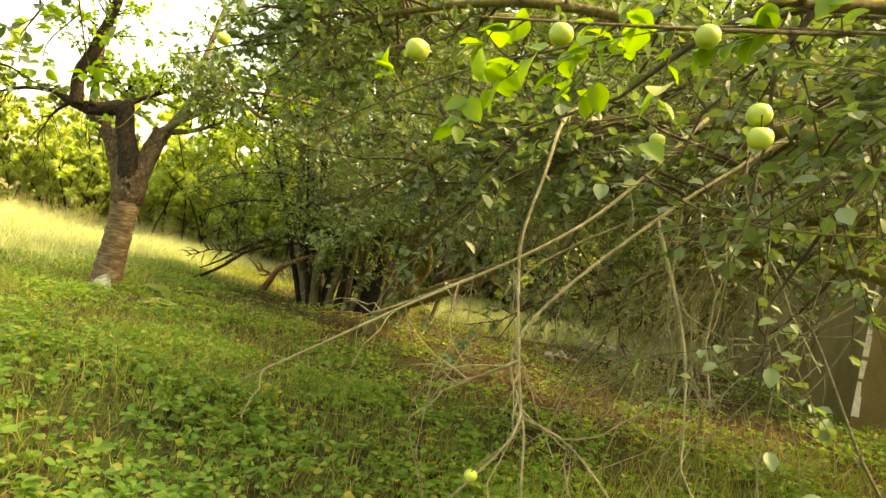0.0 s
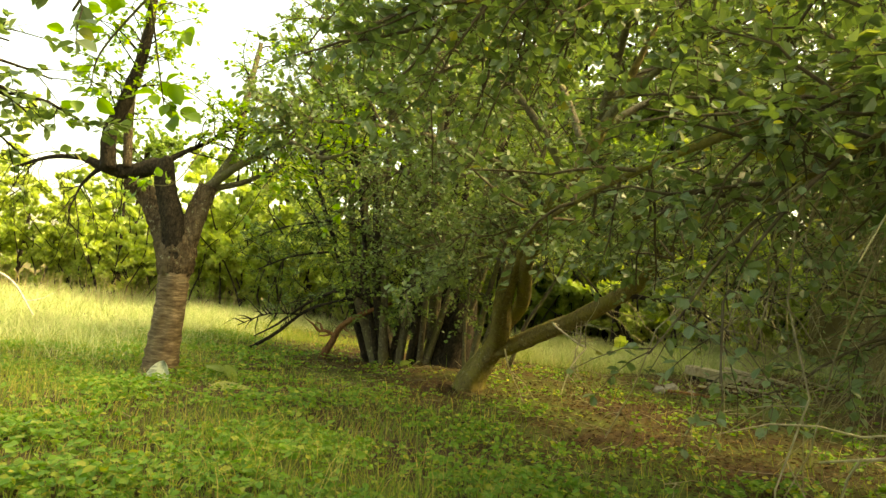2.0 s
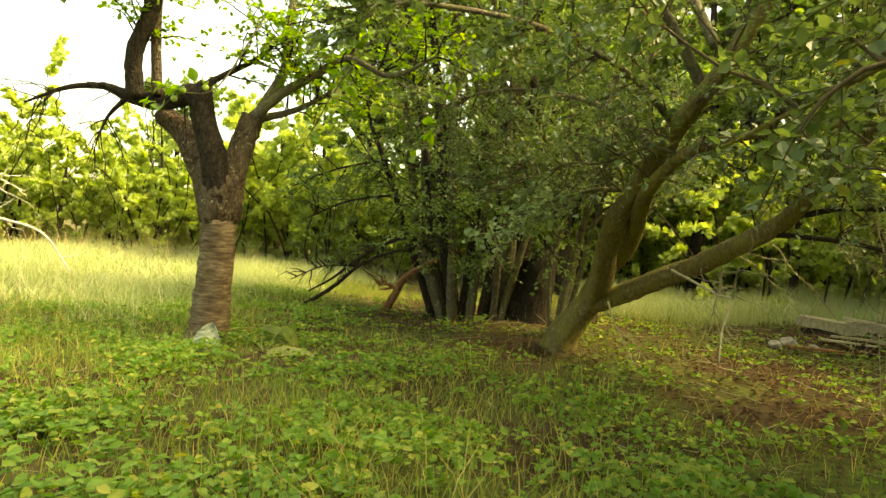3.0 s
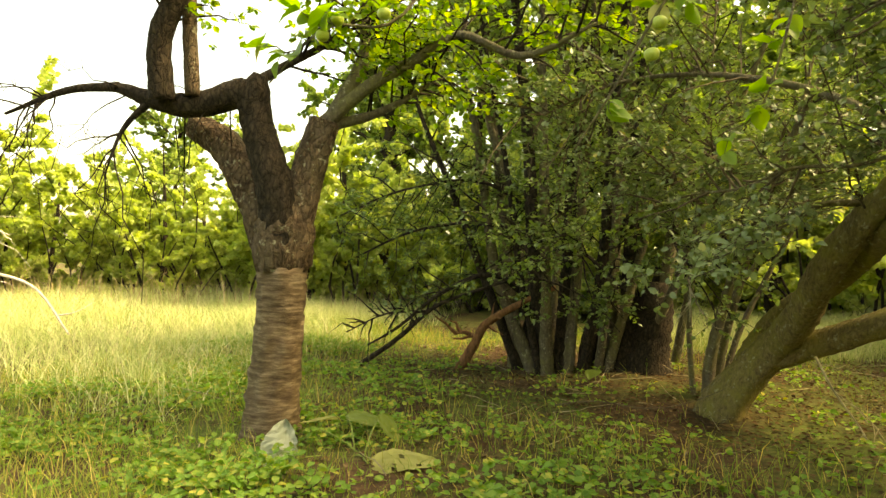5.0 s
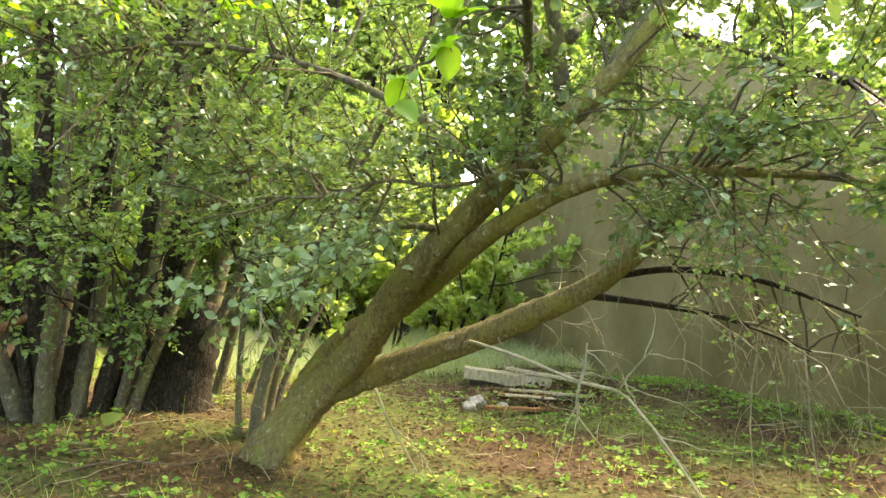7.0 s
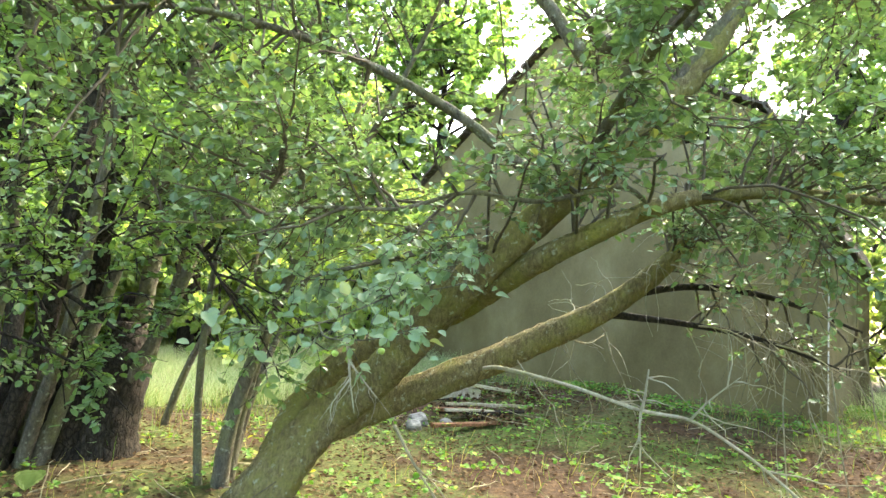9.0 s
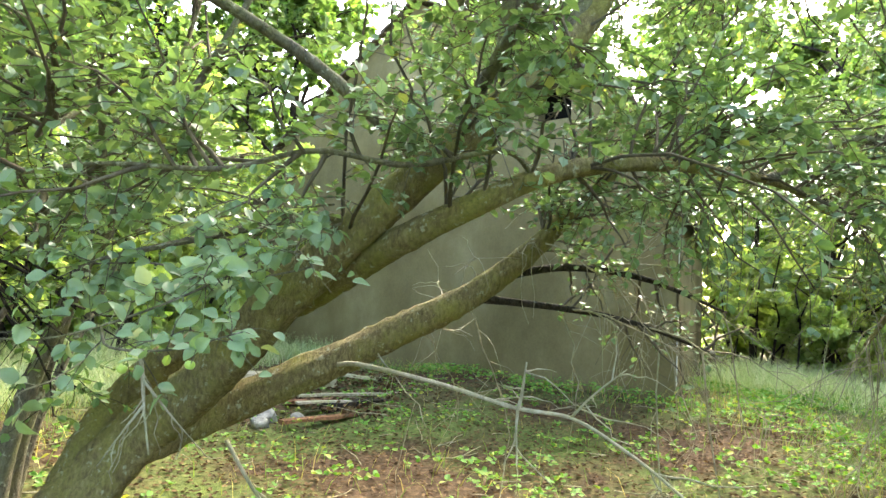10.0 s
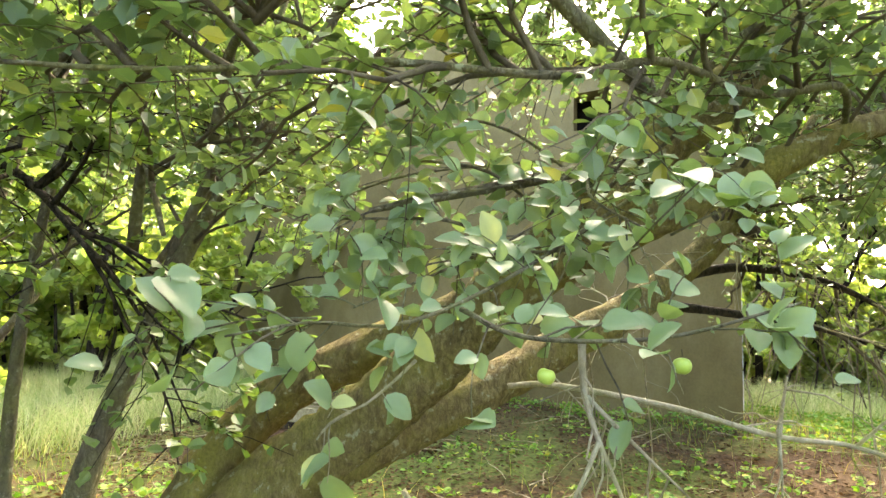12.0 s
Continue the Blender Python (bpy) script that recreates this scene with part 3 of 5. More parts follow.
B_CROWN = [[(3.15, 4.8, 2.95), (2.7, 4.5, 3.6), (2.1, 4.3, 4.2), (1.2, 4.2, 4.6), (0.4, 4.3, 4.6)], [(3.3, 5.25, 3.5), (3.0, 5.8, 4.4), (2.6, 6.4, 5.2), (2.0, 7.0, 5.8)], [(3.6, 4.5, 3.9), (4.4, 4.8, 4.7), (5.2, 5.1, 5.2), (6.2, 5.3, 5.3)], [(3.4, 5.1, 3.6), (4.2, 5.8, 4.3), (5.0, 6.4, 4.6), (6.0, 6.9, 4.4)], [(3.45, 4.6, 3.6), (3.6, 3.8, 4.4), (3.7, 3.0, 4.8), (3.8, 2.2, 4.8)], [(4.4, 3.6, 4.3), (5.4, 4.0, 4.9), (6.4, 4.3, 5.0), (7.2, 4.4, 4.7)]]
B_NEAR = [(2.6, 5.45, 2.0), (2.2, 5.3, 1.98), (1.75, 5.42, 1.84), (1.35, 5.6, 1.7)]


def make_leaning_tree():
    rng = np.random.default_rng(23)
    stems = [("trunk", B_TRUNK, (0.26, 0.2, 0.165, 0.15, 0.14, 0.13, 0.125, 0.12, 0.112, 0.1, 0.088, 0.07, 0.05, 0.02), None, "leaning yellow-brown mossy trunk", 18),
             ("second_trunk", B_BACK, (0.17, 0.135, 0.12, 0.11, 0.105, 0.1, 0.095, 0.086, 0.075, 0.062, 0.052, 0.042, 0.032, 0.022, 0.01), None, "twin trunk grown against the first, bending into a speckled limb", 16),
             ("limb", B_LOW, (0.13, 0.125, 0.118, 0.112, 0.108, 0.1, 0.09, 0.078, 0.065, 0.05, 0.025), None, "low limb reaching over the ground", 14),
             ("branch", B_LOWER, (0.035, 0.03, 0.024, 0.01), BARK_DARK, "", 8), ("branch", B_LOWER2, (0.035, 0.026, 0.02, 0.008), BARK_DARK, "", 8),
             ("branch", B_LONG, (0.015, 0.014, 0.014, 0.013, 0.012, 0.01, 0.008, 0.005), BARK_GREY, "long thin horizontal branch", 8), ("branch", B_OVER, (0.04, 0.03, 0.024, 0.018, 0.008), BARK_GREY, "", 8),
             *[("limb", p, (0.06, 0.045, 0.03, 0.02, 0.01)[:len(p)], BARK_GREY, "", 9) for p in B_CROWN], ("branch", B_WEST, (0.045, 0.035, 0.025, 0.018, 0.008), BARK_GREY, "", 8), ("branch", B_RIGHT, (0.03, 0.026, 0.018, 0.008), BARK_GREY, "", 8), ("branch", B_HIGH, (0.06, 0.05, 0.035, 0.015), BARK_GREY, "", 10), ("branch", B_NEAR, (0.035, 0.025, 0.018, 0.008), BARK_GREY, "", 8)]
    sets = []
    sets.append(foliage(rng, [limb_lines(p) for p in (B_TRUNK, B_BACK, B_HIGH)], 36, 9, 10, (0.6, 1.7), (0.2, 0.5), 0.06, lo=0.5, up=0.3, zmin=2.35))
    sets.append(foliage(rng, [limb_lines(p) for p in B_CROWN], 46, 8, 10, (0.5, 1.4), (0.2, 0.5), 0.064, lo=0.25, up=0.2, zmin=2.6))
    sets.append(foliage(rng, [limb_lines(p) for p in (B_LIMB, B_RIGHT, B_WEST)], 40, 8, 10, (0.4, 1.2), (0.2, 0.45), 0.058, lo=0.35, up=0.2, zmin=1.75, droop=0.3))
    sets.append(foliage(rng, [limb_lines(p) for p in (B_LONG, B_OVER)], 30, 8, 9, (0.3, 0.7), (0.15, 0.35), 0.058, lo=0.2, up=0.1, zmin=1.85, flat=0.6))
    sets.append(foliage(rng, [limb_lines(B_LOW, 20)], 30, 8, 9, (0.4, 1.0), (0.2, 0.45), 0.055, lo=0.7, up=0.3, zmin=1.8))
    sets.append(foliage(rng, [limb_lines(p) for p in (B_LOWER, B_LOWER2)], 9, 4, 6, (0.25, 0.6), (0.12, 0.3), 0.05, lo=0.3, up=-0.1, zmin=0.7, keep=0.5))
    rod, leaf = joined([s[0] for s in sets]), joined([s[1] for s in sets])
    # dead pendulous twigs below the low limbs
    S, D = spawn(rng, np.concatenate([limb_lines(p) for p in (B_LOW, B_LOWER, B_LOWER2, B_RIGHT)]), 10, 0.3, 1.0, 0.8, -0.55)
    b1 = grow(rng, S, D, rng.uniform(0.5, 1.3, len(S)), 7, 0.45, 0.06)
    S, D = spawn(rng, b1, 6, 0.15, 1.0, 0.9, -0.1)
    b2 = grow(rng, S, D, rng.uniform(0.12, 0.5, len(S)), 5, 0.3, 0.09)
    for b in (b1, b2):
        b[..., 2] = np.maximum(b[..., 2], 0.05)
    bare = joined([rods(b1, 0.0075, 0.003, 4), rods(b2, 0.0035, 0.0015)])
    add_tree("leaning_fruit_tree", "leaning old fruit tree with twin mossy trunk and low limbs", B_ROOT, stems, BARK_APPLE, (rod, leaf), LEAF_APPLE, BARK_TWIG, "dull green oval fruit-tree leaves", bare=bare)


make_leaning_tree()


def make_thicket():
    """The clump of dark stems behind the two orchard trees."""
    rng = np.random.default_rng(37)
    stems, lines = [], []
    for n in range(20):
        a = rng.uniform(0, 2 * np.pi)
        b = np.array([0.45 + 1.1 * math.cos(a) * rng.uniform(0.5, 1), 9.2 + 0.5 * math.sin(a) * rng.uniform(0.4, 1)])
        lean = np.array([(b[0] - 0.45) * 0.9 + rng.normal(0, 0.55), (b[1] - 9.2) * 1.0 + rng.normal(0, 0.6)])
        h = rng.uniform(5.0, 8.5)
        r = rng.uniform(0.045, 0.1)
        pts = [(*(b + lean * q), z) for q, z in ((0, -0.1), (0.2, 0.5), (0.5, 1.4), (0.8, h * 0.45), (1.3, h * 0.72), (1.7, h))]
        stems.append(("stem", pts, (r * 1.35, r * 1.1, r, r * 0.8, r * 0.5, r * 0.15), BARK_GREY if n % 3 else BARK_DARK, "", 9))
        lines.append(limb_lines(pts))
    for x, y, r, h in ((1.35, 9.0, 0.26, 1.25), (1.05, 9.15, 0.2, 1.05), (1.45, 9.25, 0.17, 1.5), (-0.3, 9.35, 0.13, 1.0), (0.55, 9.25, 0.12, 0.9)):
        stems.append(("stump", [(x, y, -0.1), (x + 0.02, y, 0.35), (x + 0.08, y, h * 0.7), (x + 0.1, y + 0.03, h)], (r * 1.2, r, r * 0.9, r * 0.55), BARK_DARK, "black broken stump", 14))
    for pts, r in (([(-0.2, 9.1, 0.9), (-0.75, 8.7, 1.3), (-1.4, 8.5, 1.05), (-2.0, 8.35, 0.55), (-2.4, 8.3, 0.3)], 0.045), ([(0.0, 9.2, 1.5), (-0.8, 8.9, 2.0), (-1.8, 8.6, 1.9), (-2.6, 8.3, 1.5)], 0.035),
                   ([(0.1, 9.2, 1.9), (-0.9, 9.0, 2.6), (-2.0, 8.8, 2.5), (-3.0, 8.7, 2.1)], 0.035), ([(0.4, 9.1, 1.4), (0.3, 8.4, 1.7), (0.6, 7.6, 1.5), (0.9, 7.0, 1.2)], 0.035),
                   ([(0.9, 9.0, 1.6), (1.0, 8.2, 2.1), (1.3, 7.4, 2.0), (1.4, 6.8, 1.6)], 0.03), ([(-0.1, 9.1, 1.4), (-0.3, 8.3, 1.8), (-0.2, 7.6, 1.6), (0.0, 7.0, 1.3)], 0.03)):
        stems.append(("limb", pts, np.linspace(r, r * 0.3, len(pts)), BARK_DARK, "", 8))
        lines.append(limb_lines(pts))
    for pts in ([(0.3, 9.2, 2.4), (-0.6, 8.8, 4.0), (-1.6, 8.4, 5.2), (-2.6, 8.0, 5.8)], [(0.5, 9.0, 3.0), (0.0, 8.0, 4.6), (-0.6, 7.0, 5.6), (-1.2, 6.3, 5.9)], [(0.2, 9.3, 3.4), (-0.8, 9.4, 5.5), (-2.0, 9.4, 7.0)], [(1.0, 9.1, 3.4), (1.3, 8.2, 5.2), (1.5, 7.4, 6.4), (1.6, 6.8, 7.2)], [(0.8, 9.1, 3.0), (0.5, 8.3, 5.0), (0.2, 7.6, 6.6)]):
        stems.append(("limb", pts, np.linspace(0.05, 0.012, len(pts)), BARK_GREY, "", 8))
        lines.append(limb_lines(pts))
    low = lines[20:]
    s1 = foliage(rng, lines[:20], 22, 7, 7, (0.6, 1.6), (0.25, 0.6), 0.07, lo=0.42, up=0.2, zmin=2.3, droop=0.2)
    s2 = foliage(rng, low, 20, 8, 9, (0.3, 1.1), (0.15, 0.4), 0.06, lo=0.25, up=0.15, zmin=0.7)
    add_tree("thicket", "dark many-stemmed thicket with black stumps at its foot", C_ROOT, stems, BARK_DARK, (joined([s1[0], s2[0]]), joined([s1[1], s2[1]])), LEAF_BUSH, BARK_DARK, "dense small green leaves")


make_thicket()


def make_bush_trunks():
    """The slender stems close behind the leaning tree."""
    rng = np.random.default_rng(41)
    data = [([(1.84, 7.6, -0.1), (1.86, 7.55, 0.45), (1.95, 7.45, 1.0), (2.1, 7.25, 1.7), (2.35, 6.95, 2.5), (2.7, 6.65, 3.5), (3.0, 6.4, 4.5)], 0.06), ([(1.94, 7.68, -0.1), (2.0, 7.68, 0.5), (2.12, 7.62, 1.1), (2.3, 7.5, 1.9), (2.6, 7.35, 2.9), (2.85, 7.2, 4.2)], 0.048),
            ([(1.72, 7.7, -0.1), (1.66, 7.74, 0.8), (1.68, 7.72, 1.8), (1.8, 7.6, 3.0), (1.85, 7.5, 4.5)], 0.032), ([(2.0, 7.8, -0.1), (2.22, 7.9, 0.7), (2.6, 8.0, 1.5), (3.1, 8.1, 2.5), (3.5, 8.2, 3.8)], 0.036),
            ([(1.8, 9.9, -0.1), (1.95, 9.8, 0.9), (2.1, 9.6, 1.9), (2.2, 9.4, 3.0), (2.5, 9.2, 4.6)], 0.06), ([(2.3, 10.3, -0.1), (2.6, 10.2, 0.9), (3.1, 10.1, 1.8), (3.6, 9.9, 3.2)], 0.045)]
    stems = [("stem", p, np.linspace(r * 1.2, r * 0.25, len(p)), BARK_GREY, "", 10) for p, r in data]
    lines = [limb_lines(p) for p, r in data]
    for p, r in (([(1.9, 7.35, 1.7), (1.8, 7.2, 2.1), (1.7, 7.0, 2.0), (1.5, 6.6, 1.7)], 0.03), ([(2.05, 7.05, 2.25), (1.9, 6.8, 2.6), (1.6, 6.3, 2.5), (1.2, 5.9, 2.2)], 0.03), ([(2.35, 7.93, 1.55), (2.7, 7.8, 2.2), (3.0, 7.6, 2.6)], 0.025)):
        stems.append(("limb", p, np.linspace(r, r * 0.3, len(p)), BARK_GREY, "", 8))
        lines.append(limb_lines(p))
    tw = foliage(rng, lines, 26, 7, 10, (0.4, 1.2), (0.2, 0.45), 0.06, lo=0.42, up=0.25, zmin=2.2, droop=0.15)
    add_tree("slender_tree", "slender many-stemmed fruit tree with grey bark", D_ROOT, stems, BARK_GREY, tw, LEAF_APPLE, BARK_TWIG, "dull green leaves")


make_bush_trunks()


def make_side_trees():
    """Two fruit trees at the barn's side of the path, whose boughs hang over it."""
    rng = np.random.default_rng(47)
    e_lines = [[(7.6, 0.6, 1.3), (7.0, 1.3, 2.4), (6.4, 2.1, 3.1), (5.9, 2.8, 3.0), (5.5, 3.3, 2.5)], [(7.6, 0.6, 1.4), (6.9, 0.6, 2.5), (6.1, 0.9, 3.0), (5.4, 1.1, 2.8), (4.9, 1.3, 2.2)], [(7.6, 0.5, 1.4), (6.9, -0.1, 2.4), (6.2, -0.6, 2.8), (5.5, -0.9, 2.5), (5.0, -1.0, 2.0)],
               [(7.65, 0.7, 1.5), (7.6, 1.8, 2.7), (7.5, 2.8, 3.3), (7.3, 3.6, 3.3), (7.1, 4.1, 2.9)], [(7.6, 0.6, 1.6), (8.2, 1.5, 3.4), (9.0, 2.4, 4.8), (9.8, 3.0, 5.6)], [(7.6, 0.6, 1.6), (8.8, 0.6, 3.2), (10.0, 0.6, 4.6), (11.0, 0.8, 5.4)], [(7.6, 0.6, 1.5), (7.4, 0.8, 3.0), (7.0, 1.2, 4.2), (6.4, 1.8, 5.0)], [(7.6, 0.6, 1.5), (8.3, 1.3, 2.8), (8.9, 2.1, 3.5), (9.2, 2.9, 3.4)],
               [(7.0, 1.3, 2.4), (6.6, 2.0, 2.4), (6.2, 2.7, 2.0), (6.0, 3.1, 1.4)], [(6.9, 0.6, 2.5), (6.2, 1.5, 2.4), (5.8, 2.1, 1.9), (5.6, 2.5, 1.3)]]
    stems = [("trunk", [(7.7, 0.5, -0.1), (7.65, 0.55, 0.5), (7.6, 0.6, 1.1), (7.6, 0.6, 1.6)], (0.24, 0.19, 0.17, 0.13), None, "", 14)]
    stems += [("limb", p, np.linspace(0.085, 0.015, len(p)), None, "", 9) for p in e_lines]
    L = [limb_lines(p) for p in e_lines]
    a = foliage(rng, L, 32, 8, 10, (0.4, 1.2), (0.2, 0.45), 0.056, lo=0.3, up=0.15, zmin=1.75, droop=0.3)
    S, D = spawn(rng, np.concatenate(L), 24, 0.35, 1.0, 0.8, -0.5)
    b1 = grow(rng, S, D, rng.uniform(0.5, 1.4, len(S)), 7, 0.4, 0.07)
    S, D = spawn(rng, b1, 5, 0.15, 1.0, 0.9, -0.1)
    b2 = grow(rng, S, D, rng.uniform(0.15, 0.5, len(S)), 5, 0.3, 0.09)
    add_tree("apple_tree", "spreading apple tree with drooping twiggy boughs", (7.7, 0.5), stems, BARK_APPLE, a, LEAF_APPLE, BARK_TWIG, "grey-green apple leaves", bare=joined([rods(b1, 0.006, 0.003, 4), rods(b2, 0.003, 0.0015)]))
    n_lines = [[(6.9, -1.6, 1.4), (6.0, -1.4, 2.2), (5.2, -1.0, 2.5), (4.5, -0.5, 2.4), (3.9, 0.0, 2.0)], [(6.9, -1.7, 1.5), (6.0, -2.0, 2.3), (5.4, -2.3, 2.5), (4.8, -2.5, 2.4)], [(6.9, -1.6, 1.4), (6.0, -0.9, 1.9), (5.4, -0.2, 1.9), (4.9, 0.5, 1.5)],
               [(6.9, -1.6, 1.6), (5.6, -1.6, 3.1), (4.2, -1.7, 3.4), (2.9, -1.75, 3.3), (1.95, -1.6, 3.1), (1.5, -1.1, 2.75)], [(6.9, -1.6, 1.5), (5.9, -0.6, 2.7), (5.2, 0.3, 3.1), (4.5, 1.2, 2.9), (4.0, 1.8, 2.4)], [(6.9, -1.5, 1.6), (6.2, -0.5, 3.2), (5.6, 0.4, 4.0), (4.9, 1.2, 4.4)],
               [(6.9, -1.6, 1.6), (5.5, -0.6, 3.0), (3.9, 0.5, 3.45), (2.7, 1.3, 3.3), (1.9, 1.75, 3.1)], [(5.5, -0.6, 3.0), (4.1, -0.4, 3.2), (2.9, 0.1, 3.15), (2.2, 0.5, 3.0)],
               [(5.2, -1.0, 2.5), (4.3, -0.5, 2.45), (3.4, 0.4, 2.2), (2.7, 1.3, 1.85)], [(5.9, -0.6, 2.7), (5.0, 0.6, 2.6), (4.4, 1.8, 2.3), (4.0, 2.6, 1.9)], [(3.9, 0.5, 3.45), (2.9, 0.55, 3.35), (2.0, 0.7, 3.3)]]
    stems = [("trunk", [(7.1, -1.8, -0.1), (7.0, -1.75, 0.5), (6.95, -1.7, 1.1), (6.9, -1.6, 1.65)], (0.23, 0.18, 0.16, 0.12), None, "", 14)]
    stems += [("limb", p, np.linspace(0.07 if n < 6 else 0.04, 0.008, len(p)), None, "", 9) for n, p in enumerate(n_lines)]
    L = [limb_lines(p) for p in n_lines]
    a = foliage(rng, L[:3] + L[4:6], 27, 8, 9, (0.4, 1.1), (0.2, 0.4), 0.055, lo=0.3, up=0.05, zmin=0.9, droop=0.35)
    c = foliage(rng, L[3:4] + L[6:], 34, 9, 9, (0.3, 0.9), (0.15, 0.35), 0.062, lo=0.2, up=0.1, zmin=1.55)
    S, D = spawn(rng, np.concatenate([L[0], L[2], L[4]]), 22, 0.3, 1.0, 0.8, -0.5)
    b1 = grow(rng, S, D, rng.uniform(0.5, 1.5, len(S)), 7, 0.4, 0.07)
    S, D = spawn(rng, b1, 6, 0.15, 1.0, 0.9, -0.1)
    b2 = grow(rng, S, D, rng.uniform(0.15, 0.5, len(S)), 5, 0.3, 0.09)
    for b in (b1, b2):
        b[..., 2] = np.maximum(b[..., 2], 0.06)
    add_tree("apple_tree", "old apple tree whose boughs hang over the path", (7.1, -1.8), stems, BARK_APPLE, (joined([a[0], c[0]]), joined([a[1], c[1]])), LEAF_APPLE, BARK_TWIG, "green apple leaves", bare=joined([rods(b1, 0.006, 0.003, 4), rods(b2, 0.003, 0.0015)]))


make_side_trees()


def make_west_tree():
    """A small apple tree on the meadow side of the start of the walk; one bough reaches into view."""
    rng = np.random.default_rng(49)
    lines = [[(-1.9, -2.3, 1.3), (-1.2, -1.7, 2.2), (-0.4, -1.2, 2.5), (0.2, -0.97, 2.35), (0.55, -0.85, 2.15)], [(-1.2, -1.7, 2.2), (-0.9, -1.0, 2.3), (-0.6, -0.4, 2.1)], [(-1.9, -2.3, 1.3), (-2.2, -1.4, 2.4), (-2.1, -0.7, 2.8)], [(-1.9, -2.3, 1.3), (-1.3, -2.3, 2.6), (-0.6, -2.2, 3.2), (0.2, -1.9, 3.3)]]
    stems = [("trunk", [(-2.0, -2.4, -0.1), (-1.95, -2.35, 0.6), (-1.9, -2.3, 1.4)], (0.15, 0.11, 0.09), None, "", 12)] + [("limb", p, np.linspace(0.05, 0.01, len(p)), None, "", 8) for p in lines]
    f = foliage(rng, [limb_lines(p) for p in lines], 20, 7, 8, (0.3, 0.8), (0.15, 0.35), 0.058, lo=0.35, up=0.05, zmin=1.85, droop=0.3)
    add_tree("apple_tree", "small apple tree beside the sunlit meadow", (-2.0, -2.4), stems, BARK_APPLE, f, LEAF_APPLE, BARK_DARK, "green apple leaves")


make_west_tree()


# ---- woods and hedge around ----
def make_wood_tree(seed, h, spread, n_leaf, size, mat, name, label, category="tree", low=0.25):
    rng = np.random.default_rng(seed)
    t = thing(name, label, category, "trees around the orchard" if category == "tree" else "hedge shrubs")
    trunk = [(0, 0, -0.3), (0.05, 0, h * 0.3), (0.15, 0.1, h * 0.6), (0.1, 0.2, h * 0.92)]
    r = h * 0.014
    piece("trunk", quads("trunk", *tube(trunk, (r * 1.3, r, r * 0.7, r * 0.2), 8, 0.12, seed, 0.3), BARK_DARK, True), t)
    lines = limb_lines(trunk, 10)
    S, D = spawn(rng, lines, 26, low, 1.0, 1.0, 0.35)
    if category == "shrub":
        a, q = rng.uniform(0, 6.28, 30), np.sqrt(rng.random(30)) * spread * 0.75
        S = np.stack([q * np.cos(a), q * np.sin(a), 0 * a], -1)
        D = S * 0.45 + np.array([0, 0, 1.0]) * spread * 0.6 + rng.normal(0, 0.25, S.shape)
    limbs = grow(rng, S, D, rng.uniform(0.5, 1.0, len(S)) * h * 0.95, 7, 0.1) if category == "shrub" else grow(rng, S, D, rng.uniform(0.5, 1.0, len(S)) * spread * (1.15 - 0.5 * S[:, 2] / h), 7, 0.1)
    S, D = spawn(rng, limbs, 12 if category == "shrub" else 9, 0.04 if category == "shrub" else 0.25, 1.0, 0.9, 0.2)
    tw = grow(rng, S, D, rng.uniform(0.4, 1.0, len(S)) * spread * 0.33, 5, 0.15)
    piece("branches", quads("branches", *joined([rods(limbs, r * 0.4, r * 0.1, 4), rods(tw, r * 0.1, r * 0.03)]), BARK_DARK, True), t, "", "stuff")
    piece("crown", quads("crown", *leafy(rng, tw, max(4, n_leaf // len(tw)), size, tilt=1.0, width=0.36), mat), t, "", "stuff")
    return t


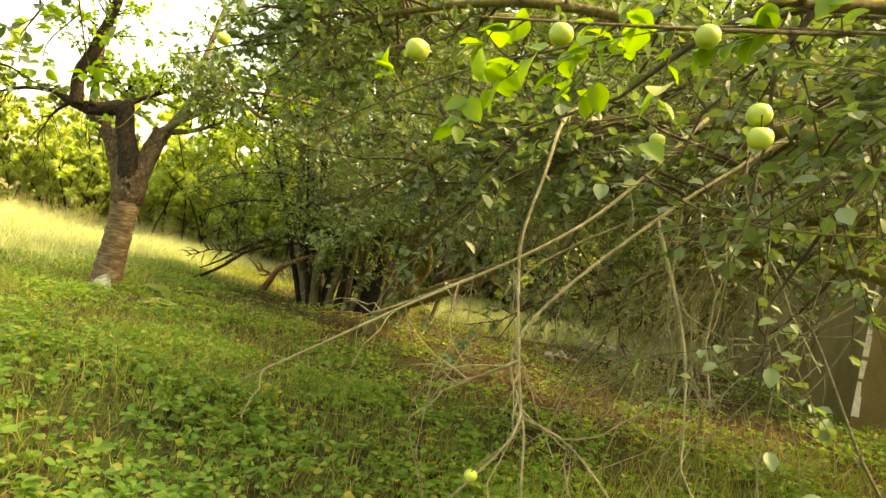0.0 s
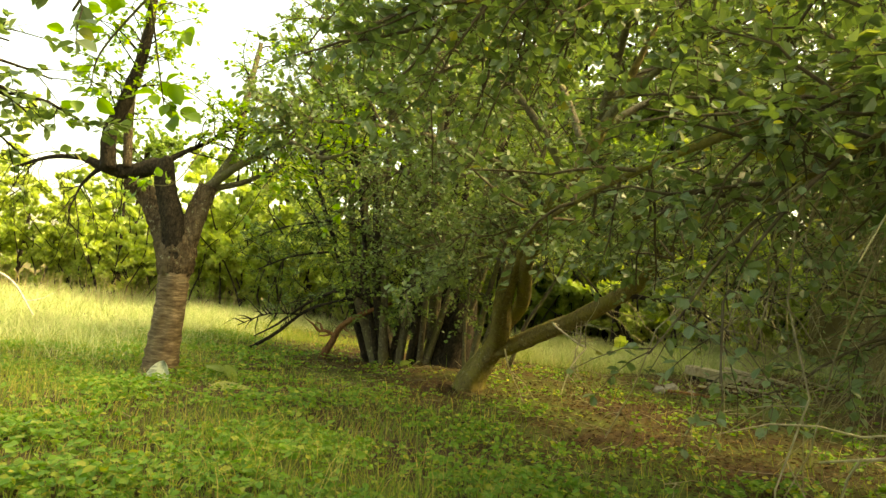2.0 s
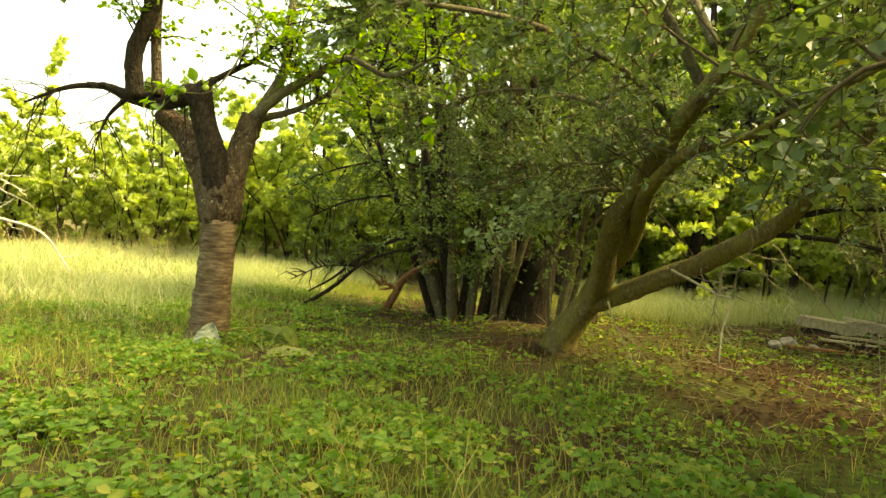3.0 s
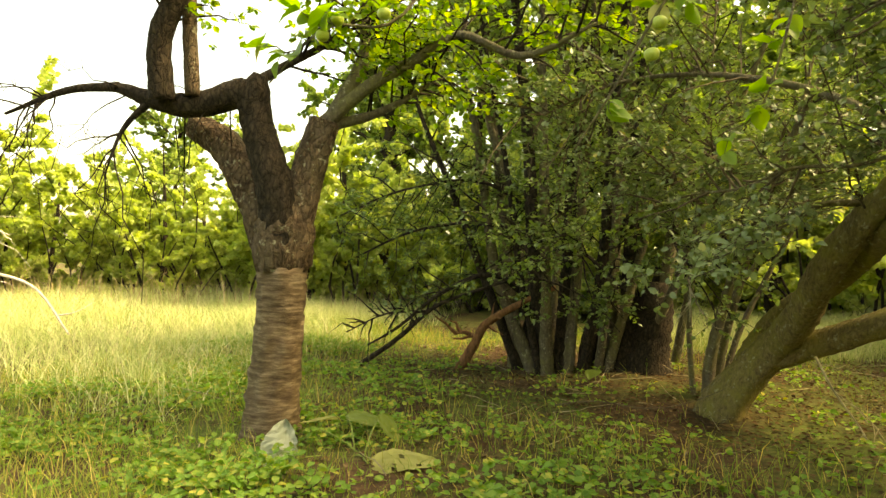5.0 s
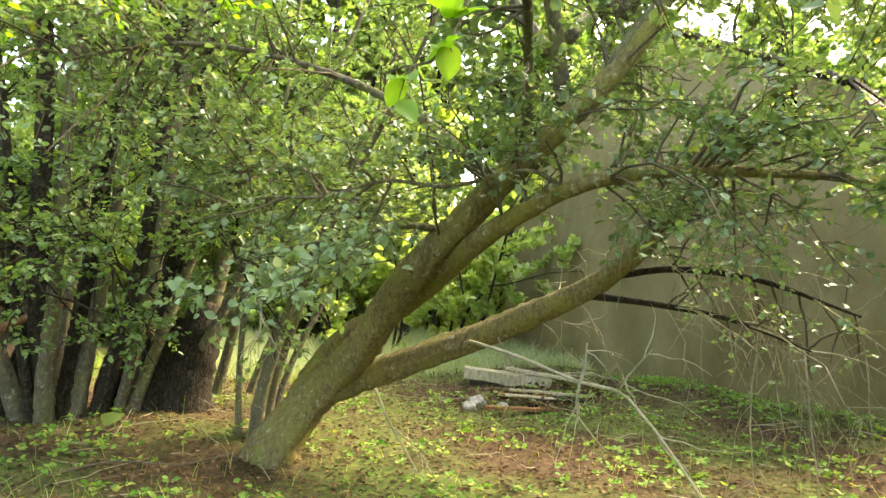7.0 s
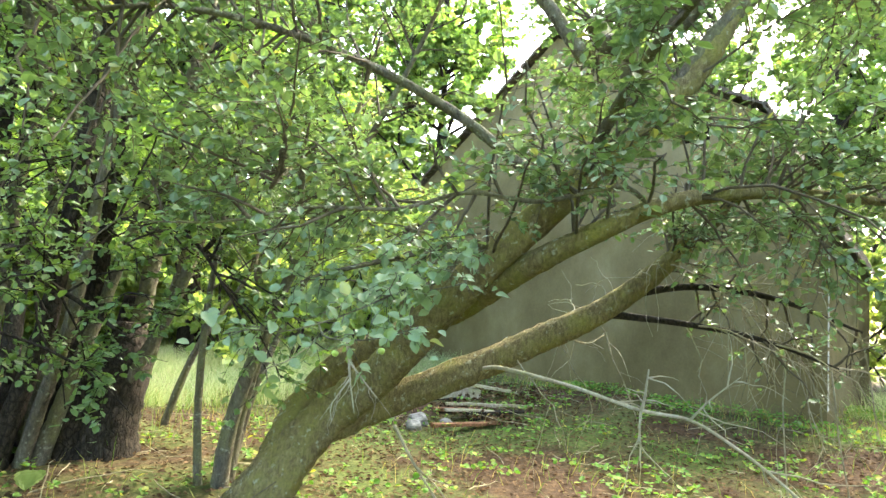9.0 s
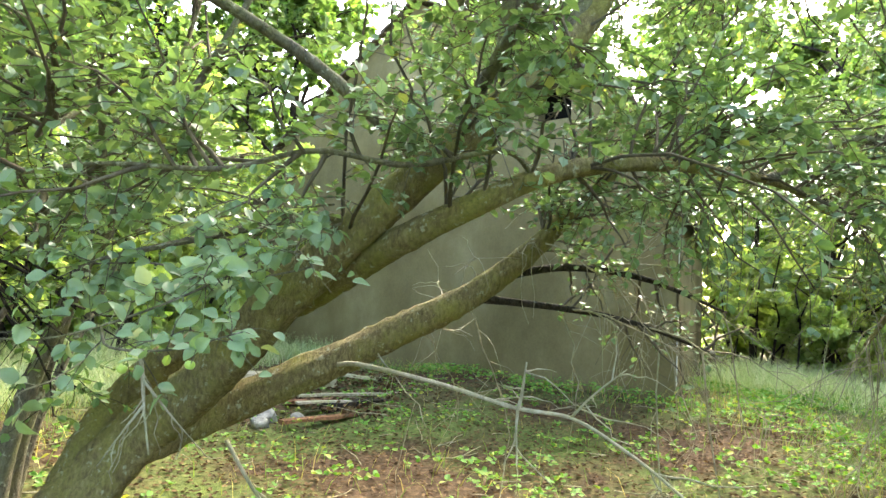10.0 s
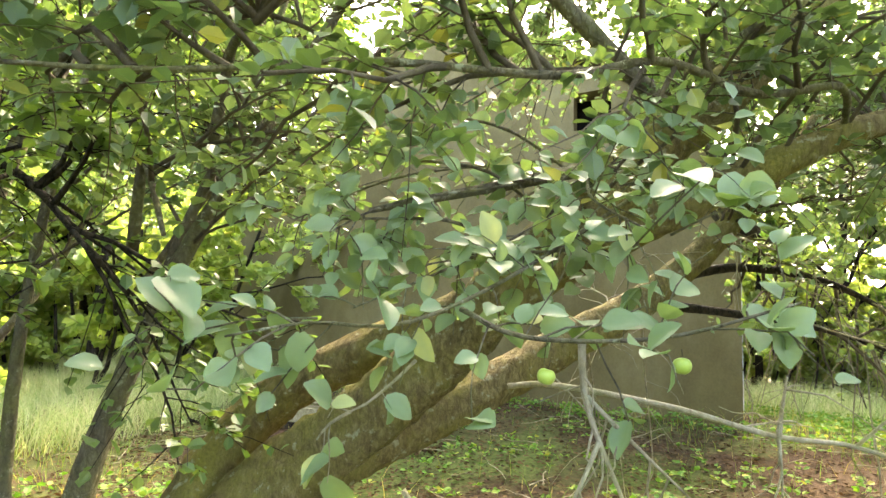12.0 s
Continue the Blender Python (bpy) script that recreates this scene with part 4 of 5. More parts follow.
def scatter_trees():
    rng = np.random.default_rng(53)
    woods = [make_wood_tree(61, 11.5, 3.8, 16000, 0.17, LEAF_FAR, "woodland_tree", "leafy tree standing at the edge of the orchard"),
             make_wood_tree(62, 9.0, 4.2, 16000, 0.17, LEAF_FAR, "woodland_tree", "leafy tree standing at the edge of the orchard", low=0.12),
             make_wood_tree(63, 13.5, 3.8, 17000, 0.18, LEAF_FAR, "woodland_tree", "leafy tree standing at the edge of the orchard")]
    spots = [(-3.0, 20.5), (0.8, 20), (4.0, 21.5), (-7, 23), (7.5, 21), (2.4, 24), (17.5, 13.0), (1.6, 15.8), (18.5, 8.0), (6.6, 19.0), (15.8, 3.9), (-5.5, 19), (0.5, 21), (5.5, 22), (9.5, 20), (13, 18), (-1.5, 26), (4, 28), (10, 27), (16, 24), (19, 16), (20, 8), (16.8, -0.6), (5.2, 17.4), (12.5, -6.5),
             (18.5, -4), (22, 2), (11.8, 18.6), (17.4, 10.6), (14.8, 1.6), (16, -10), (12, -19), (4, -24), (-6, -25), (-16, -20), (-24, -10), (-26, 1), (23, -9), (13, -14), (-10, 30), (-18, 26), (-24, 18)]
    for n, (x, y) in enumerate(spots):
        src = woods[n % 3]
        m = pose(x, y, float(ground_z(x, y)), 0, 0, rng.uniform(0, 360))
        if n < 3:
            src.matrix_basis = m
        else:
            copy_thing(src, m).scale = [rng.uniform(0.85, 1.15)] * 3
    # these shrubs look sunlit mainly through their lightened leaf colour
    shrubs = [make_wood_tree(71, 5.2, 2.9, 27000, 0.15, LEAF_HEDGE_LIT, "hedge_shrub", "bushy shrub behind the meadow with sunlight put into its leaf colour", "shrub", 0.05),
              make_wood_tree(72, 6.2, 3.1, 27000, 0.16, LEAF_HEDGE_LIT, "hedge_shrub", "bushy shrub behind the meadow with sunlight put into its leaf colour", "shrub", 0.05)]
    spots = [(-19, 10.5), (-16.5, 13), (-14, 15), (-11.5, 16.5), (-9, 17.5), (-6.5, 18.2), (-21, 8), (-18, 16), (-12, 19.5), (-7, 21.5), (-3.8, 19), (7.5, 16.5), (12.5, 15), (17, 5.5), (15.5, -0.5), (13.5, -3.5), (16.5, 2.2), (2.5, 19.5), (-0.5, 22), (6, 24.5), (10.5, 22.5), (15, 19.5), (18.5, 13.5), (19, 9.5), (20, 4.5), (19.5, -1.5), (18, -7), (4.5, 21), (-1.5, 18.6), (1.2, 19.0), (5.0, 19.6), (9.6, 18.6), (-24, 5), (-23, 12), (-25, -2), (16, -12)]
    for n, (x, y) in enumerate(spots):
        src = shrubs[n % 2]
        m = pose(x, y, float(ground_z(x, y)) - 0.05, 0, 0, rng.uniform(0, 360))
        if n < 2:
            src.matrix_basis = m
        else:
            copy_thing(src, m).scale = [rng.uniform(0.8, 1.15)] * 3


scatter_trees()

# ---- grass, herbs and litter ----
def blades(rng, x, y, h, w, lean=0.35):
    """Bent grass blades: two quads each, pointed at the tip."""
    n = len(x)
    a = rng.uniform(0, 2 * np.pi, n)
    S = np.stack([x, y, ground_z(x, y) - 0.01], -1)
    side = np.stack([np.cos(a), np.sin(a), 0 * a], -1) * w[:, None]
    b = rng.uniform(0, 2 * np.pi, n)
    out = np.stack([np.cos(b), np.sin(b), 0 * b], -1) * (h * rng.uniform(0.1, 2 * lean, n))[:, None]
    up = np.array([0, 0, 1.0]) * h[:, None]
    M, E = S + up * 0.6 + out * 0.35, S + up + out
    V = np.stack([S - side, S + side, M + side * 0.7, M - side * 0.7, E + side * 0.12, E - side * 0.12], 1)
    k = (np.arange(n) * 6)[:, None]
    return V.reshape(-1, 3), np.stack([k + [0, 1, 2, 3], k + [3, 2, 4, 5]], 1).reshape(-1, 4)


def patchy(x, y, s=1.0, o=0.0):
    return 0.5 + 0.25 * np.sin(x * 1.9 * s + 1.3 * np.sin(y * 1.1 * s + o)) + 0.25 * np.sin(y * 2.3 * s + 1.7 * np.sin(x * 0.9 * s + 2 + o))


def inside_barn(x, y):
    q = np.stack([x - K[0], y - K[1]], -1)
    det = G_DIR[0] * S_DIR[1] - G_DIR[1] * S_DIR[0]
    s = (q[..., 0] * S_DIR[1] - q[..., 1] * S_DIR[0]) / det
    d = (G_DIR[0] * q[..., 1] - G_DIR[1] * q[..., 0]) / det
    return (s > -0.05) & (s < G_LEN + 0.05) & (d > -0.05) & (d < DEPTH + 0.5)


def make_ground_cover():
    rng = np.random.default_rng(83)
    # orchard grass, thick in the open and thin under the trees
    n = 185000
    x, y = rng.uniform(-6, 10, n), rng.uniform(-6.5, 13, n)
    keep = (rng.random(n) < (0.35 + 0.65 * patchy(x, y)) * (1 - 0.96 * shade_amount(x, y))) & ~inside_barn(x, y)
    x, y = x[keep], y[keep]
    h = rng.uniform(0.06, 0.24, len(x)) * (0.6 + 0.9 * patchy(x, y, 0.7, 3))
    tagged(new("grass", quads("grass", *blades(rng, x, y, h, rng.uniform(0.002, 0.004, len(x)), 0.6), GRASS)), "patchy green and yellow orchard grass", "grass", kind="stuff")
    # broad-leaved herbs close to the ground
    n = 70000
    x, y = rng.uniform(-5, 12, n), rng.uniform(-6.0, 10, n)
    keep = (rng.random(n) < np.clip(1.5 * patchy(x, y, 1.6, 1) - 0.35, 0.04, 1) * (1 - 0.86 * shade_amount(x, y))) & ~inside_barn(x, y)
    x, y = x[keep], y[keep]
    m = 5
    S = np.repeat(np.stack([x, y, ground_z(x, y) + rng.uniform(0.02, 0.13, len(x))], -1), m, 0)
    a = rng.uniform(0, 2 * np.pi, len(S))
    D = np.stack([np.cos(a), np.sin(a), rng.uniform(-0.2, 0.5, len(S))], -1)
    tagged(new("herbs", quads("herbs", *leaves(rng, S + D * 0.015, D, 0.055, 0.36, 0.45), HERB)), "low broad-leaved weeds among the grass", "weeds", kind="stuff")
    # larger weeds where the walk begins
    n = 900
    x, y = rng.uniform(-1.5, 4.4, n), rng.uniform(-3.6, 2.2, n)
    keep = (rng.random(n) < np.clip(1.6 * patchy(x, y, 1.1, 4) - 0.35, 0.05, 1)) & (np.hypot(x - 4.3, y + 4.3) > 0.9)
    x, y = x[keep], y[keep]
    S = np.repeat(np.stack([x, y, ground_z(x, y) + rng.uniform(0.05, 0.16, len(x))], -1), 7, 0) + rng.normal(0, 0.025, (7 * len(x), 3))
    a = rng.uniform(0, 2 * np.pi, len(S))
    D = np.stack([np.cos(a), np.sin(a), rng.uniform(-0.35, 0.4, len(S))], -1)
    tagged(new("tall_weeds", quads("tall_weeds", *leaves(rng, S, D, 0.075, 0.33, 0.4, 0.1), HERB)), "clumps of larger broad-leaved weeds", "weeds", kind="stuff")
    # fallen leaves and needles of bark
    n = 72000
    x, y = rng.uniform(-5, 9.2, n), rng.uniform(-4.5, 14, n)
    keep = (rng.random(n) < np.clip(shade_amount(x, y) * 0.9 + 0.5 * patchy(x, y, 1.3, 5) - 0.12 + 0.6 * np.exp(-((x - 3) ** 2 + (y + 1.2) ** 2) / 4), 0.06, 1)) & ~inside_barn(x, y)
    x, y = x[keep], y[keep]
    a = rng.uniform(0, 2 * np.pi, len(x))
    D = np.stack([np.cos(a), np.sin(a), rng.normal(0, 0.15, len(x))], -1)
    S = np.stack([x, y, ground_z(x, y) + rng.uniform(0.008, 0.03, len(x))], -1)
    tagged(new("leaf_litter", quads("leaf_litter", *leaves(rng, S, D, 0.048, 0.3, 0.3, 0.15), DRY)), "brown dry fallen leaves on bare soil", "leaf litter", kind="stuff")
    # fallen twigs
    n = 420
    x, y = rng.uniform(-3, 8.5, n), rng.uniform(-2, 12, n)
    keep = (rng.random(n) < 0.15 + 0.85 * shade_amount(x, y)) & ~inside_barn(x, y)
    x, y = x[keep], y[keep]
    a = rng.uniform(0, 2 * np.pi, len(x))
    P = grow(rng, np.stack([x, y, ground_z(x, y) + 0.02], -1), np.stack([np.cos(a), np.sin(a), 0.05 + 0 * a], -1), rng.uniform(0.15, 0.9, len(x)), 6, 0.02, 0.05)
    tagged(new("fallen_twigs", quads("fallen_twigs", *rods(P, 0.006, 0.002, 4), DEAD, True)), "grey fallen twigs lying on the soil", "twigs", kind="stuff")
    # tall pale grass of the meadow, its sunlit brightness put into the blade colour
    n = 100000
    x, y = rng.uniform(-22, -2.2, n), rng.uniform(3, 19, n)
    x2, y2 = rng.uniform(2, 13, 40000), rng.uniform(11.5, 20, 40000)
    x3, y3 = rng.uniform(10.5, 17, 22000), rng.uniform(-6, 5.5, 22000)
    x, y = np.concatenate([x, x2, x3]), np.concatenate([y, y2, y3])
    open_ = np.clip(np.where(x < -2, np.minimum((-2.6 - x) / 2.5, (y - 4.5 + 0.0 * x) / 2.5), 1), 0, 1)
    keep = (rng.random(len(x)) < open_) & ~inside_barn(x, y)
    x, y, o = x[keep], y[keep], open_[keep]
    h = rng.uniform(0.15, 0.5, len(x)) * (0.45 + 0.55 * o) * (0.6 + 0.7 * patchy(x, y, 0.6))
    tagged(new("meadow_grass", quads("meadow_grass", *blades(rng, x, y, h, rng.uniform(0.003, 0.007, len(x)), 0.7), MEADOW_LIT)), "tall pale meadow grass with sunlight put into its colour", "grass", kind="stuff")
    # brown dead stalks at the foot of the hedge
    n = 1300
    u = rng.random(n)
    x, y = -21 + 17 * u + rng.normal(0, 0.9, n), 7.6 + 10 * u**0.8 + rng.normal(0, 0.9, n)
    tagged(new("dry_stalks", quads("dry_stalks", *blades(rng, x, y, rng.uniform(0.35, 1.15, n), rng.uniform(0.004, 0.01, n), 0.35), REED)), "brown dead stalks along the hedge foot", "dry stalks", kind="stuff")


make_ground_cover()


# ---- burdock by the cherry ----
def big_leaf(length, width, curl=0.25, holes=0, seed=0, crinkle=0.004):
    """A broad heart-shaped leaf along +y with a wavy rim, ribs and a little thickness."""
    rng = np.random.default_rng(seed)
    bm = bmesh.new()
    nu, nv = 15, 9
    grid = []
    for i in range(nu):
        u = i / (nu - 1)
        w = width * (math.sin(math.pi * min(1, u * 0.92 + 0.08) ** 0.75) ** 0.7) * (1 + 0.06 * math.sin(i * 2.3 + seed))
        row = []
        for j in range(nv):
            v = 2 * j / (nv - 1) - 1
            z = curl * length * (-(u - 0.4) ** 2 * 0.8 + 0.12 * abs(v)) + 0.02 * length * math.sin(9 * v + 7 * u + seed) * abs(v) + rng.normal(0, crinkle) * length + 2.5 * crinkle * length * math.sin(5 * u + 3 * v)
            row.append(bm.verts.new((v * w, u * length - 0.06 * length * (1 - abs(v)) * (u < 0.1), z)))
        grid.append(row)
    for i in range(nu - 1):
        for j in range(nv - 1):
            if holes and (i, j) in ((9, 5), (6, 2), (4, 6))[:holes]:
                continue
            bm.faces.new((grid[i][j], grid[i][j + 1], grid[i + 1][j + 1], grid[i + 1][j]))
    bmesh.ops.solidify(bm, geom=bm.faces[:], thickness=0.002)
    return bm


def make_burdock():
    b = thing("burdock", "burdock with a silvery upturned leaf beside the cherry trunk", "weed", at=(-1.25, 4.5, 0))
    spec = [((-1.66, 4.15, 0.0), (66, 14, 28), 0.35, 0.13, BURDOCK_PALE, "upright silvery leaf underside", 1), ((-0.98, 4.2, 0.07), (3, 4, -68), 0.5, 0.2, BURDOCK_YELLOW, "fading yellow-green leaf with holes", 2),
            ((-1.42, 4.95, 0.2), (-12, 10, -80), 0.36, 0.12, BURDOCK, "", 3), ((-1.12, 4.9, 0.24), (-50, 0, -100), 0.26, 0.12, BURDOCK, "", 4), ((-1.75, 4.75, 0.16), (10, -10, -70), 0.3, 0.12, BURDOCK_YELLOW, "", 5)]
    for p, r, ln, w, mat, lab, seed in spec:
        ob = part("leaf", big_leaf(ln, w, 0.3, 3 if seed == 2 else 0, seed, 0.02 if seed == 1 else 0.005), mat, b, lab)
        ob.matrix_basis = Matrix.Translation(-b.location) @ pose(*p, *r)
        root = (-1.35 + 0.05 * seed, 4.55, -0.02)
        V, F = tube([root, tuple((np.array(root) + np.array(p)) / 2 + np.array([0, 0, 0.05])), p], (0.007, 0.006, 0.005), 6, 0.05, seed)
        piece("stalk", quads("stalk", V, F, BURDOCK, True), b)
    d = thing("young_burdock", "single young burdock leaf on bare soil", "weed", at=(0.64, 8.2, 0))
    ob = part("leaf", big_leaf(0.26, 0.1, 0.4, 0, 9), BURDOCK, d)
    ob.matrix_basis = pose(0, 0, 0.16, -15, 0, 160)
    piece("stalk", quads("stalk", *tube([(0.64, 8.2, -0.03), (0.64, 8.21, 0.08), (0.64, 8.2, 0.165)], (0.008, 0.007, 0.005), 6), BURDOCK, True), d)


make_burdock()


# ---- dead wood ----
def dead_branch(name, label, lines, mat, sub=5, seed=0, length=(0.15, 0.5), up=0.1):
    rng = np.random.default_rng(seed)
    t = thing(name, label, "branch", at=lines[0][0][0])
    for n, (pts, r) in enumerate(lines):
        piece("stem" if n == 0 else "fork", quads("stem", *tube(pts, np.linspace(r, r * 0.35, len(pts)), 8, 0.18, seed + n, 0.05), mat, True), t)
    if sub:
        P = np.concatenate([limb_lines(p) for p, r in lines])
        S, D = spawn(rng, P, sub, 0.15, 0.95, 0.9, up)
        tw = grow(rng, S, D, rng.uniform(*length, len(S)), 6, 0.15, 0.1)
        piece("twigs", quads("twigs", *rods(tw, lines[0][1] * 0.35, 0.0015, 4), mat, True), t, "", "stuff")
    return t


dead_branch("bare_forked_branch", "pale lichened bare branch with an upright snag", [([(3.2, 6.05, 1.12), (3.1, 5.72, 1.16), (3.2, 5.2, 1.1), (3.4, 4.77, 0.99), (3.47, 4.45, 0.97), (3.37, 4.13, 0.88), (3.28, 3.85, 0.76), (3.2, 3.5, 0.55)], 0.017),
    ([(3.4, 4.75, 0.98), (3.42, 4.74, 1.06), (3.41, 4.71, 1.26)], 0.015), ([(3.4, 4.75, 0.98), (3.37, 4.74, 0.86), (3.4, 4.74, 0.7)], 0.01), ([(3.47, 4.45, 0.97), (3.45, 4.31, 1.12), (3.42, 4.12, 1.28)], 0.009)], LICHENED, 5, 91, (0.15, 0.45), -0.4)
dead_branch("broken_limb", "reddish rotten limb propped against the thicket", [([(-1.2, 8.75, -0.05), (-1.0, 8.7, 0.3), (-0.82, 8.68, 0.62), (-0.4, 8.62, 0.9), (0.1, 8.8, 1.15)], 0.085), ([(-0.95, 8.7, 0.42), (-1.12, 8.66, 0.5), (-1.25, 8.64, 0.47)], 0.04)], RED_WOOD, 4, 93)
dead_branch("arching_dead_branch", "dead arching branch with bare twigs over grass", [([(-2.5, 8.2, 0.02), (-2.0, 8.4, 0.4), (-1.5, 8.5, 0.85), (-0.9, 8.6, 1.1), (-0.3, 8.8, 1.3)], 0.04), ([(-1.6, 8.5, 0.78), (-2.1, 8.2, 0.75), (-2.6, 8.0, 0.5)], 0.02)], BARK_DARK, 16, 95, (0.2, 0.7))
dead_branch("hanging_dead_branch", "pale bare branch hanging from the apple bough", [([(5.0, -1.15, 2.45), (4.5, -1.6, 1.8), (3.86, -2.02, 1.31), (3.4, -2.12, 0.97)], 0.009), ([(4.1, -1.88, 1.48), (3.8, -1.7, 1.3), (3.6, -1.5, 1.2)], 0.007)], DEAD, 5, 105, (0.15, 0.4), -0.3)
dead_branch("hanging_dead_branch", "pale bare branch hanging from the apple bough", [([(5.4, -1.1, 2.45), (4.75, -1.8, 1.85), (4.33, -2.13, 1.34), (4.4, -2.21, 1.05), (4.45, -2.3, 0.7)], 0.008), ([(4.75, -1.8, 1.85), (4.9, -1.95, 1.4), (4.95, -2.05, 0.95)], 0.008)], DEAD, 6, 107, (0.15, 0.45), -0.4)
dead_branch("fallen_stick", "thin dark stick lying in the grass", [([(0.2, 6.5, 0.06), (0.6, 6.62, 0.1), (1.1, 6.5, 0.09), (1.5, 6.6, 0.16), (1.8, 6.6, 0.3)], 0.008)], BARK_TWIG, 3, 97)
dead_branch("bleached_branch", "bleached fallen branch lying in the sunlit meadow", [([(-10.6, 7.1, 2.0), (-9.2, 7.15, 1.85), (-8.5, 7.2, 1.6), (-8.0, 7.3, 1.25), (-7.0, 7.4, 1.0), (-6.4, 7.45, 0.35)], 0.04), ([(-9.2, 7.15, 1.85), (-8.6, 7.0, 1.45), (-8.0, 6.9, 1.1), (-7.6, 6.9, 0.3)], 0.03), ([(-8.5, 7.2, 1.6), (-8.2, 7.5, 1.9), (-7.6, 7.6, 1.7)], 0.02), ([(-10.6, 7.1, 2.0), (-10.9, 7.1, 1.0), (-11, 7.1, -0.05)], 0.045)], BLEACHED, 7, 99, (0.3, 0.9))
dead_branch("snapped_twig", "pale snapped twig leaning from the limb to soil", [([(2.45, 6.15, 0.72), (2.55, 6.0, 0.45), (2.7, 5.9, 0.2), (2.78, 5.85, 0.03)], 0.013), ([(2.55, 6.0, 0.45), (2.8, 6.0, 0.25), (2.95, 5.95, 0.03)], 0.008)], DEAD, 3, 101, (0.1, 0.3), -0.3)


def plank(bm, a, b, w, h, rng):
    """A rough weathered board between two places, with an uneven section."""
    a, b = np.array(a), np.array(b)
    d = unit(b - a)
    side = unit(np.cross(d, (0, 0, 1)))
    up = np.cross(side, d)
    rings = []
    for i in range(9):
        c = a + (b - a) * i / 8 + up * rng.normal(0, 0.006)
        k = 1 + rng.normal(0, 0.07)
        rings.append([bm.verts.new(c + side * sx * w / 2 * k + up * sz * h / 2 * k) for sx, sz in ((-1, -0.8), (-0.9, 1), (0.9, 1), (1, -0.8), (0.2, -1.05))])
    for r, s in zip(rings, rings[1:]):
        for j in range(5):
            bm.faces.new((r[j], r[(j + 1) % 5], s[(j + 1) % 5], s[j]))
    bm.faces.new(rings[0][::-1])
    bm.faces.new(rings[-1])


def make_wood_pile():
    rng = np.random.default_rng(103)
    spec = [("split_log", (5.9, 10.55, 0.3), (7.15, 9.85, 0.22), 0.5, 0.2, DEAD, "thick split log with a pale upper face"), ("log", (5.95, 10.45, 0.1), (7.2, 9.7, 0.09), 0.35, 0.18, BARK_DARK, "dark rotting log under the split log"),
            ("board", (5.8, 9.15, 0.16), (7.45, 8.4, 0.12), 0.12, 0.03, DEAD, "weathered grey board on the wood pile"), ("board", (6.0, 9.35, 0.2), (7.3, 8.65, 0.2), 0.09, 0.035, DEAD, "pale board on the wood pile"),
            ("board", (5.9, 9.5, 0.1), (8.0, 8.8, 0.1), 0.16, 0.05, RED_WOOD, "brown rotten board on the ground"), ("board", (5.2, 8.75, 0.06), (6.2, 8.5, 0.06), 0.14, 0.04, RED_WOOD, "brown rotten board on the ground"),
            ("log", (6.1, 9.0, 0.07), (8.1, 8.0, 0.08), 0.2, 0.16, BARK_DARK, "dark mossy log on the ground"), ("board", (6.5, 10.2, 0.44), (7.6, 9.4, 0.3), 0.2, 0.04, DEAD, "weathered grey board on the wood pile")]
    for name, a, b, w, h, mat, lab in spec:
        t = thing(name, lab, name.replace("_", " "), "wood pile by the barn", at=a)
        bm = bmesh.new()
        plank(bm, a, b, w, h, rng)
        part("timber", bm, mat, t)
    for (x, y), r in (((5.35, 9.2), 0.14), ((5.1, 9.0), 0.11), ((5.65, 8.95), 0.09)):
        bm = bmesh.new()
        bmesh.ops.create_icosphere(bm, subdivisions=3, radius=r)
        for v in bm.verts:
            v.co *= 1 + 0.35 * noise.noise(v.co * 9 + Vector((x, y, 0)))
            v.co.z = max(v.co.z * 0.8, -r * 0.4)
        me = bpy.data.meshes.new("rubble_stone")
        bm.to_mesh(me)
        bm.free()
        me.materials.append(CONCRETE)
        ob = tagged(new("rubble_stone", me), "pale lump of concrete rubble by the wood pile", "stone", "rubble by the barn")
        ob.location = (x, y, float(ground_z(x, y)) + r * 0.35)
    # brush and dead leaves heaped on the timber
    x, y = rng.uniform(6.0, 8.6, 1500), rng.uniform(8.2, 10.6, 1500)
    ok = ~inside_barn(x, y)
    x, y = x[ok], y[ok]
    a = rng.uniform(0, 6.28, len(x))
    S = np.stack([x, y, 0.08 + rng.uniform(0, 0.35, len(x)) * np.exp(-((x - 7.6) ** 2 + (y - 9.4) ** 2))], -1)
    tagged(new("brush_heap", quads("brush_heap", *leaves(rng, S, np.stack([np.cos(a), np.sin(a), rng.normal(0, 0.3, len(x))], -1), 0.09, 0.3, 0.6, 0.2), DRY)), "heap of dry brush and leaves on the wood pile", "brush", kind="stuff")


make_wood_pile()


# ---- sprays of leaves and apples that hang near the path ----
def fine_leaf(seed):
    """One oval leaf of unit length along +y, cupped, with a toothed rim."""
    rng = np.random.default_rng(seed)
    V, F = [], []
    for i in range(7):
        u = i / 6
        w = 0.37 * math.sin(math.pi * (0.04 + 0.94 * u) ** 0.85) ** 0.8
        for j in range(5):
            v = j / 2 - 1
            V.append((v * w * (1 + 0.06 * (i % 2) * abs(v)), u, 0.16 * w * abs(v) * 2 - 0.22 * (u - 0.3) ** 2 + 0.012 * math.sin(8 * u + 3 * v + seed) + rng.normal(0, 0.004)))
    for i in range(6):
        for j in range(4):
            F.append((i * 5 + j, i * 5 + j + 1, i * 5 + j + 6, i * 5 + j + 5))
    return V, F


def leaf_meshes(mat):
    return [quads("leaf", *fine_leaf(s), mat, True) for s in range(4)]


